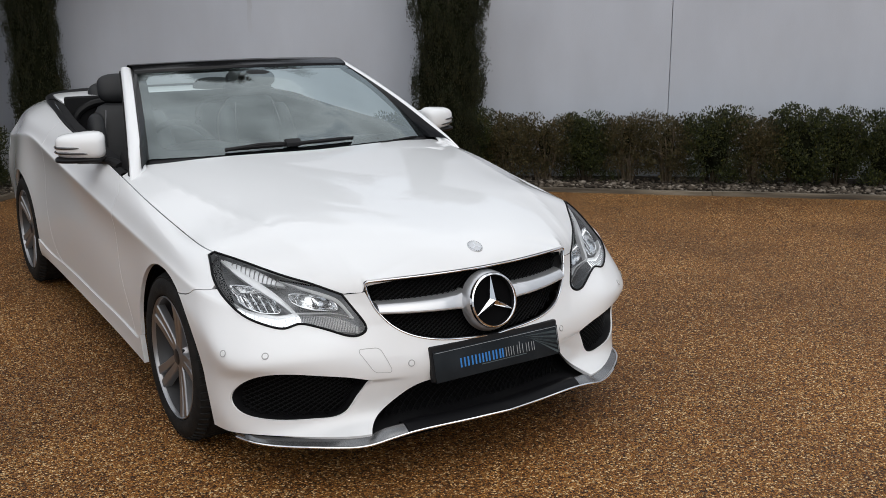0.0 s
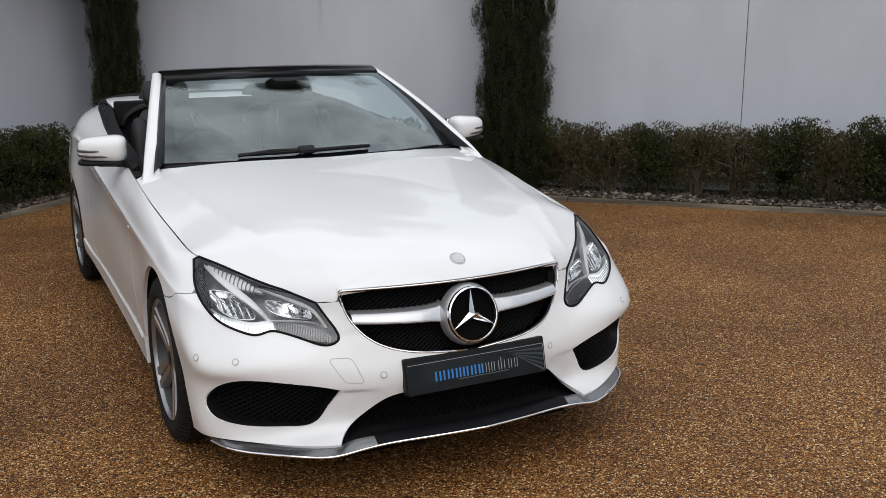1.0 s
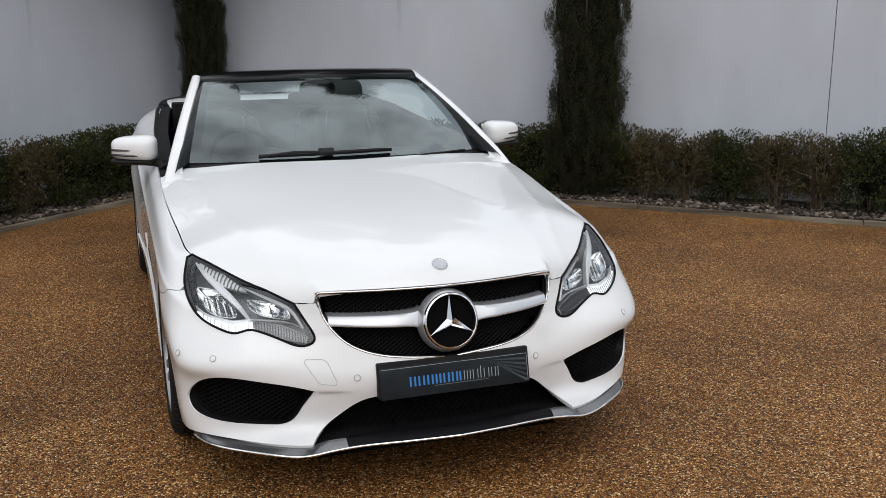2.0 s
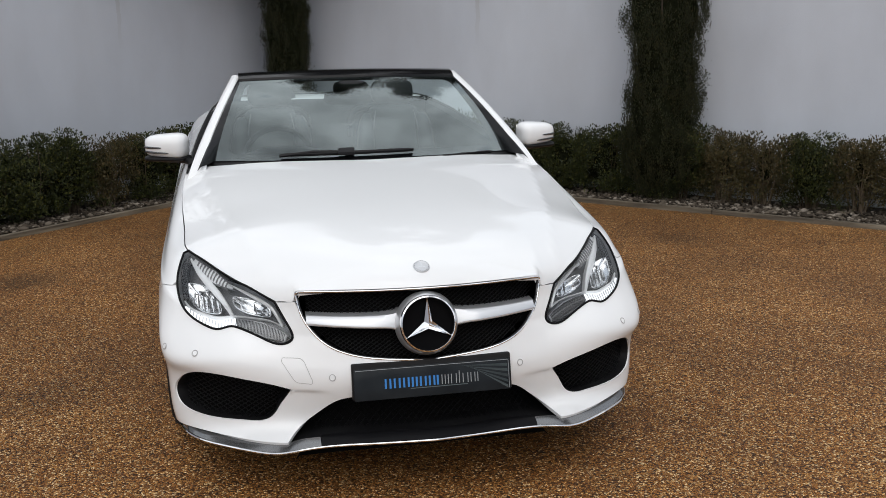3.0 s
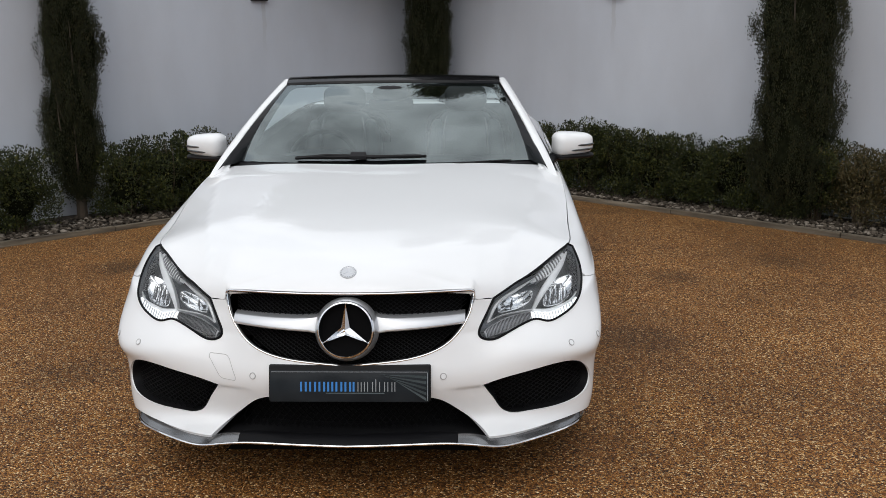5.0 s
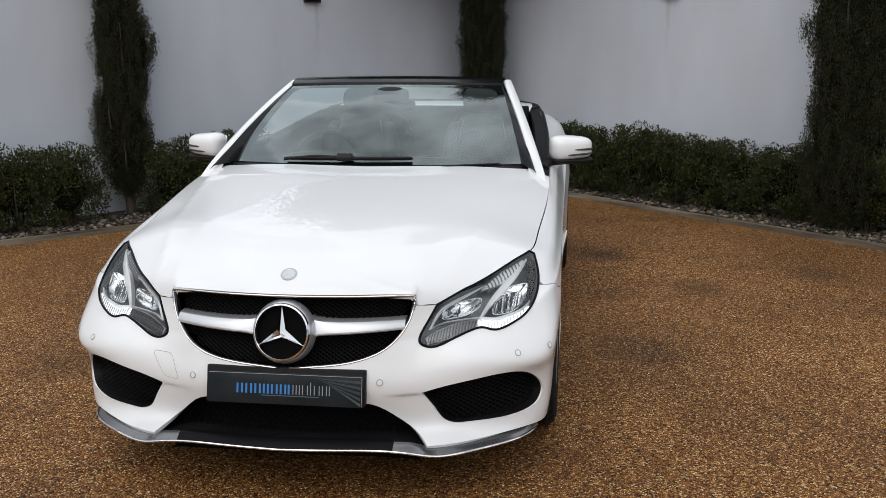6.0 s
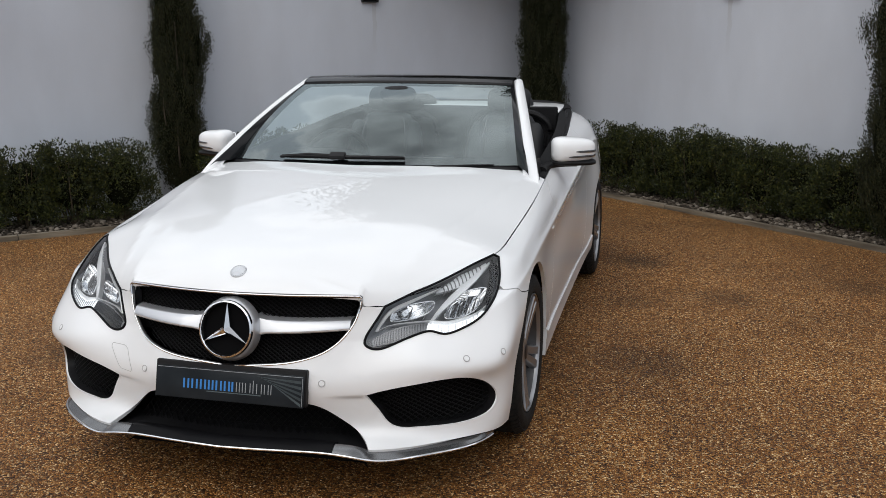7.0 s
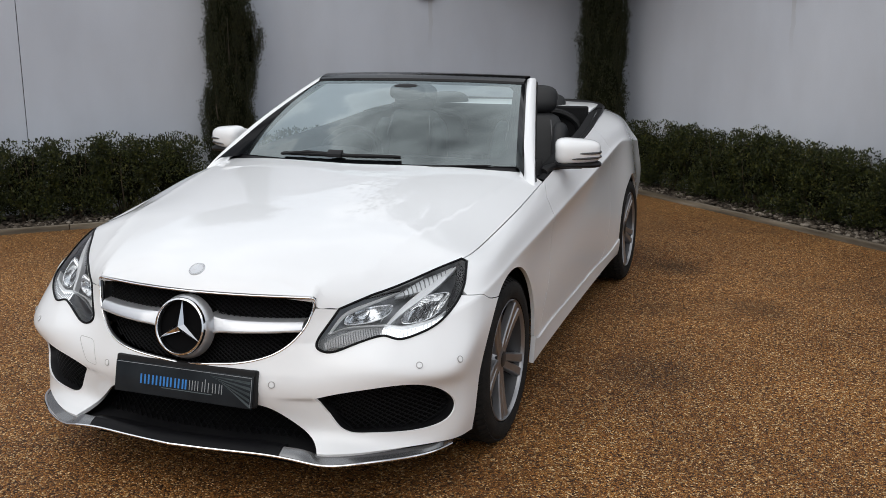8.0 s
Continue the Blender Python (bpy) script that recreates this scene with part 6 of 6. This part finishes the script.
# inner faces of doors and rear sides, and the sill of the cabin opening
for s in (1, -1):
    top = belt(7.55, 11.9, 60)
    inner = top - [0.075, 0, 0.004]
    low = np.stack([np.full(60, 0.73), top[:, 1], np.full(60, 0.62)], 1)
    floor_l = np.stack([np.full(60, 0.70), top[:, 1], np.full(60, 0.24)], 1)
    bm = bmesh.new()
    strip(bm, [q * [s, 1, 1] for q in (top - [0.002, 0, 0.003], top - [0.02, 0, -0.004], inner, low, floor_l)])
    part("cabin_side", bm, FABRIC, car, "black inner door and side trim")
    bm = bmesh.new()
    tube(bm, (top[4:] - [0.012, 0, -0.002]) * [s, 1, 1], np.interp(np.linspace(0, 1, 56), [0, 0.35, 0.6, 1], [0.008, 0.012, 0.022, 0.024]), 8, 0.6)
    part("belt_rail", bm, PLASTIC, car, "black rail round the cabin opening")
    bm = bmesh.new()
    tube(bm, (top[30:37] - [0.020, 0, -0.016]) * [s, 1, 1], 0.0035, 6)
    part("chrome_trim", bm, CHROME, car)
# cabin floor and bulkhead
bm = bmesh.new()
box(bm, (1.5, 3.0, 0.03), pose(0, 2.4, 0.235))
part("cabin_floor", bm, FABRIC, car, smooth=False)
bm = bmesh.new()
box(bm, (1.46, 0.03, 0.7), pose(0, 1.42, 0.56))
part("bulkhead", bm, FABRIC, car, smooth=False)

# rear deck: soft-top cover and boot lid
bm = bmesh.new()
n = 41
xs = np.linspace(-1, 1, n)
rows = []
for y, half_w, z in ((3.42, 0.64, 1.052), (3.46, 0.655, 1.082), (3.55, 0.665, 1.096), (3.68, 0.655, 1.103), (3.78, 0.63, 1.104)):
    rows.append(np.stack([xs * half_w, y + 0.10 * (1 - xs ** 2) * 0, z + 0.012 * (1 - xs ** 2)], 1))
strip(bm, rows)
part("soft_top_cover", solid(bm, 0.01), PAINT, car, "white lid over the folded roof")
rail = curve_through([(-0.70, 3.50, 1.084), (-0.672, 3.68, 1.092), (-0.60, 3.80, 1.100), (0, 3.84, 1.112), (0.60, 3.80, 1.100), (0.672, 3.68, 1.092), (0.70, 3.50, 1.084)], 60)
bm = bmesh.new()
tube(bm, rail, 0.024, 8, 0.55)
part("deck_rail", bm, PLASTIC, car, "black rail behind the cabin")
bm = bmesh.new()
rows = [np.stack([xs * w, y + 0 * xs, z + d * (1 - xs ** 2)], 1) for y, w, z, d in ((3.80, 0.66, 1.078, 0.02), (3.95, 0.62, 1.074, 0.025), (4.15, 0.54, 1.062, 0.025), (4.33, 0.40, 1.04, 0.02), (4.36, 0.30, 1.03, 0.01))]
strip(bm, rows)
part("boot_lid", solid(bm, 0.01), PAINT, car, "white boot lid")
bm = bmesh.new()
strip(bm, [np.stack([xs * w, 0 * xs + y, 0 * xs + z], 1) for y, w, z in ((3.44, 0.66, 1.07), (3.47, 0.68, 0.95), (3.50, 0.70, 0.5), (3.3, 0.70, 0.3))])
part("rear_bulkhead", bm, FABRIC, car)

# dashboard
bm = bmesh.new()
xs = np.linspace(-0.74, 0.74, 40)
hood_b = 0.035 * np.exp(-((xs + 0.37) / 0.17) ** 4)
rows = [np.stack([xs, 0 * xs + y, z + k * hood_b + 0.01 * (1 - (xs / 0.74) ** 2)], 1) for y, z, k in ((1.50, 0.935, 0), (1.70, 0.945, 0), (1.86, 0.950, 0.6), (1.95, 0.942, 1), (1.985, 0.915, 1), (1.95, 0.80, 0), (1.93, 0.60, 0), (1.80, 0.35, 0))]
strip(bm, rows)
part("dashboard", bm, LEATHER, car, "dark grey dashboard")

# steering wheel
SW = pose(-0.385, 2.13, 0.885, 66, 0, 0)
bm = bmesh.new()
a = np.linspace(0, 2 * math.pi, 48, endpoint=False)
tube(bm, [SW @ Vector((0.183 * math.cos(t), 0.183 * math.sin(t), 0)) for t in a], 0.0155, 10, 1.0, (0.1, 1, 0.3), True)
sw = part("steering_wheel", bm, LEATHER, car, "dark leather steering wheel")
bm = bmesh.new()
for v in blob(bm, (0, -0.01, -0.02), (0.075, 0.065, 0.035), (2.6, 2.6, 2.6)):
    v.co = SW @ v.co
part("airbag", bm, LEATHER, sw)
for x, y, r in ((-0.12, 0.0, 0), (0.12, 0.0, 0), (0.0, -0.12, 90)):
    bm = bmesh.new()
    box(bm, (0.13, 0.035, 0.016), SW @ pose(x, y, -0.012, 0, 0, r), 0.006, 2)
    part("spoke", bm, SATIN, sw)


PIPING = shader("seat_piping", (0.10, 0.10, 0.105), 0.6)


def seat(label, width=0.50, back=0.56, height=0.28):
    """A bucket seat facing -y, its base at the origin."""
    st = empty("seat", label, "")
    bm = bmesh.new()
    blob(bm, (0, 0.0, height), (width / 2, 0.27, 0.09), (4, 4, 2.5))
    part("cushion", bm, LEATHER, st)
    B = pose(0, 0.26, height + 0.05, -16)
    bm = bmesh.new()
    for v in blob(bm, (0, 0.03, back / 2), (width / 2 - 0.05, 0.06, back / 2), (4, 2.6, 5)):
        v.co.x *= 1 - 0.22 * max(0, v.co.z / back - 0.55)
        v.co = B @ v.co
    part("backrest", bm, LEATHER, st)
    for s in (1, -1):
        bm = bmesh.new()
        for v in blob(bm, (s * (width / 2 - 0.055), -0.015, back / 2 - 0.02), (0.055, 0.075, back / 2 - 0.04), (2.4, 2.4, 4)):
            v.co.x -= s * 0.05 * max(0, v.co.z / back - 0.5)
            v.co = B @ v.co
        part("bolster", bm, LEATHER, st)
        bm = bmesh.new()
        tube(bm, [B @ Vector((s * 0.055, 0.03, back - 0.03)), B @ Vector((s * 0.055, 0.02, back + 0.08))], 0.006, 6)
        part("headrest_post", bm, STEEL, st)
        bm = bmesh.new()
        tube(bm, curve_through([B @ Vector((s * (width / 2 - 0.09), -0.06, 0.08)), B @ Vector((s * (width / 2 - 0.10), -0.062, 0.35)), B @ Vector((s * (width / 2 - 0.13), -0.045, back - 0.05))], 12), 0.004, 5)
        part("piping", bm, PIPING, st)
    bm = bmesh.new()
    for v in blob(bm, (0, 0.015, back + 0.085), (0.135, 0.052, 0.085), (3.2, 2.4, 3)):
        v.co = B @ v.co
    part("headrest", bm, LEATHER, st)
    return st


driver = seat("dark grey leather front seat with a tall headrest")
driver.parent = car
driver.matrix_world = pose(-0.385, 2.68, 0.22)
copy_thing(driver, pose(0.385, 2.68, 0.22))
rear_seat = seat("dark grey leather rear seat", 0.56, 0.44, 0.28)
rear_seat.parent = car
rear_seat.matrix_world = pose(-0.33, 3.16, 0.26)
copy_thing(rear_seat, pose(0.33, 3.16, 0.26))
# centre console
bm = bmesh.new()
box(bm, (0.22, 1.0, 0.24), pose(0, 2.3, 0.42, 4), 0.03, 3)
part("centre_console", bm, PLASTIC, car, "black centre console")
bm = bmesh.new()
box(bm, (1.30, 0.06, 0.33), pose(0, 3.40, 0.945), 0.02, 3)
part("rear_shelf", bm, FABRIC, car, "black panel behind the rear seats")
# hoops behind the rear headrests
for s in (1, -1):
    bm = bmesh.new()
    pts = curve_through([(s * 0.60, 3.36, 0.86), (s * 0.60, 3.36, 1.00), (s * 0.52, 3.36, 1.06), (s * 0.30, 3.36, 1.06), (s * 0.16, 3.36, 1.02), (s * 0.14, 3.36, 0.86)], 30)
    tube(bm, pts, 0.022, 8)
    part("roll_hoop", bm, PLASTIC, car, "black roll-over hoop")
# rear-view mirror and camera pod
bm = bmesh.new()
blob(bm, (-0.003, 2.045, 1.264), (0.094, 0.055, 0.042), (3, 2.4, 2.6))
pod = part("sensor_pod", bm, PLASTIC, car, "dark sensor pod behind the windscreen")
bm = bmesh.new()
for v in blob(bm, (0, 0, 0), (0.125, 0.018, 0.036), (4, 2.4, 3)):
    v.co = pose(-0.01, 2.155, 1.205, 6, 0, -14) @ v.co
part("rear_view_mirror", bm, PLASTIC, pod, "black rear-view mirror")
# underbody
bm = bmesh.new()
box(bm, (1.12, 3.9, 0.06), pose(0, 2.45, 0.20))
part("underbody", bm, DARK, car, smooth=False)
bm = bmesh.new()
box(bm, (1.3, 0.9, 0.3), pose(0, 0.95, 0.58))
part("engine_block", bm, DARK, car, smooth=False)

# ---- trees beyond the walls and behind the forecourt, seen in glass and paint, and unseen ones for shade ----
PINE = island_varied("pine_needles", [(0.0, (0.010, 0.013, 0.007)), (0.6, (0.022, 0.028, 0.013)), (1.0, (0.045, 0.050, 0.022))], 0.6)


def tree(seed, height, spread, label, at, bare=0.35, dense=90, floor=0.0):
    """A tall tree: tapered trunk, limbs, and needle clumps on the limbs' ends."""
    rng = np.random.default_rng(seed)
    t = empty("tree", label, "tree", at, group="trees beyond the forecourt")
    bm = bmesh.new()
    pts = curve_through([(0, 0, -0.2), (0.1, 0.05, height * 0.4), (0, 0, height * 0.97)], 12)
    tube(bm, pts, np.linspace(0.24, 0.03, len(pts)), 10)
    part("trunk", bm, BARK, t)
    centres = []
    for i in range(34):
        a, z = rng.uniform(0, 6.283), height * rng.uniform(bare, 0.95)
        l = spread * (1.15 - z / height) * rng.uniform(0.6, 1.1)
        end = np.array([l * math.cos(a), l * math.sin(a), z + l * rng.uniform(-0.1, 0.35)])
        pts = curve_through([(0, 0, z), end * [0.5, 0.5, 0] + [0, 0, z + 0.1 * l], end], 7)
        bm = bmesh.new()
        tube(bm, pts, np.linspace(0.06, 0.012, len(pts)), 5)
        part("limb", bm, BARK, t)
        for k in range(10):
            centres.append(pts[rng.integers(2, len(pts))] + rng.normal(0, 0.28, 3) * [1, 1, 0.6])
    centres = np.array(centres)
    k = np.repeat(np.arange(len(centres)), dense)
    pos = centres[k] + rng.normal(0, 0.22, (len(k), 3)) * [1, 1, 0.7]
    pos = pos[pos[:, 2] - 0.2 * np.hypot(pos[:, 0], pos[:, 1]) > floor]
    me = leaves_mesh("crown", pos, rng.normal(size=pos.shape) + [0, 0, 0.3], rng.uniform(0.10, 0.22, len(pos)) * (90 / dense) ** 0.4, rng.uniform(0.03, 0.06, len(pos)) * (90 / dense) ** 0.4, rng, PINE)
    put("crown", me, None, t)
    return t


# leaning evergreens kept out of view, added only to darken the wall corner
shade_tree = tree(47, 5.4, 4.0, "unseen dense evergreen added to shade the corner of the walls", pose(-0.1, 9.15, 0, 12), 0.49, 96, 2.36)
copy_thing(shade_tree, pose(-0.95, 8.95, 0, 11) @ pose(0, 0, 0, 0, 0, 140))
copy_thing(shade_tree, pose(0.95, 8.75, 0, 11) @ pose(0, 0, 0, 0, 0, 250))
# lower copies, whose boughs droop inside the corner to deepen its shade
copy_thing(shade_tree, pose(-0.05, 8.6, 0, 9) @ pose(0, 0, 0, 0, 0, 40) @ Matrix.Diagonal((0.84, 0.84, 0.92, 1)))
copy_thing(shade_tree, pose(0.45, 8.45, 0, 9) @ pose(0, 0, 0, 0, 0, 200) @ Matrix.Diagonal((0.84, 0.84, 0.92, 1)))
first_tree = tree(31, 11.6, 3.3, "tall dark pine standing beyond the garden wall", pose(0.9, 11.2, 0), 0.35, 150)
for i, (x, y, k) in enumerate(((-2.4, 11.3, 0.56), (4.1, 11.6, 1.05))):
    copy_thing(first_tree, pose(x, y, 0, 0, 0, 67 * i) @ Matrix.Scale(k, 4))
far_tree = tree(32, 8.6, 2.5, "unseen dark pine far beyond the forecourt, there for reflections", pose(-9.0, 12.5, 0), 0.35, 26)
# a ring of unseen pines, mostly behind the camera, added to darken reflections
for i, (x, y, k) in enumerate(((9.5, 12.5, 1.0), (-21, 2, 0.68), (21, 1, 0.68), (-19, -9, 0.68), (-12, -18, 0.68), (-4, -21, 0.68), (4.5, -20.5, 0.68), (12, -18, 0.68), (19, -9, 0.68), (-16, -14, 0.61), (0.5, -23, 0.68), (16, -14, 0.61))):
    copy_thing(far_tree, pose(x, y, 0, 0, 0, 67 * i) @ Matrix.Scale(k, 4))
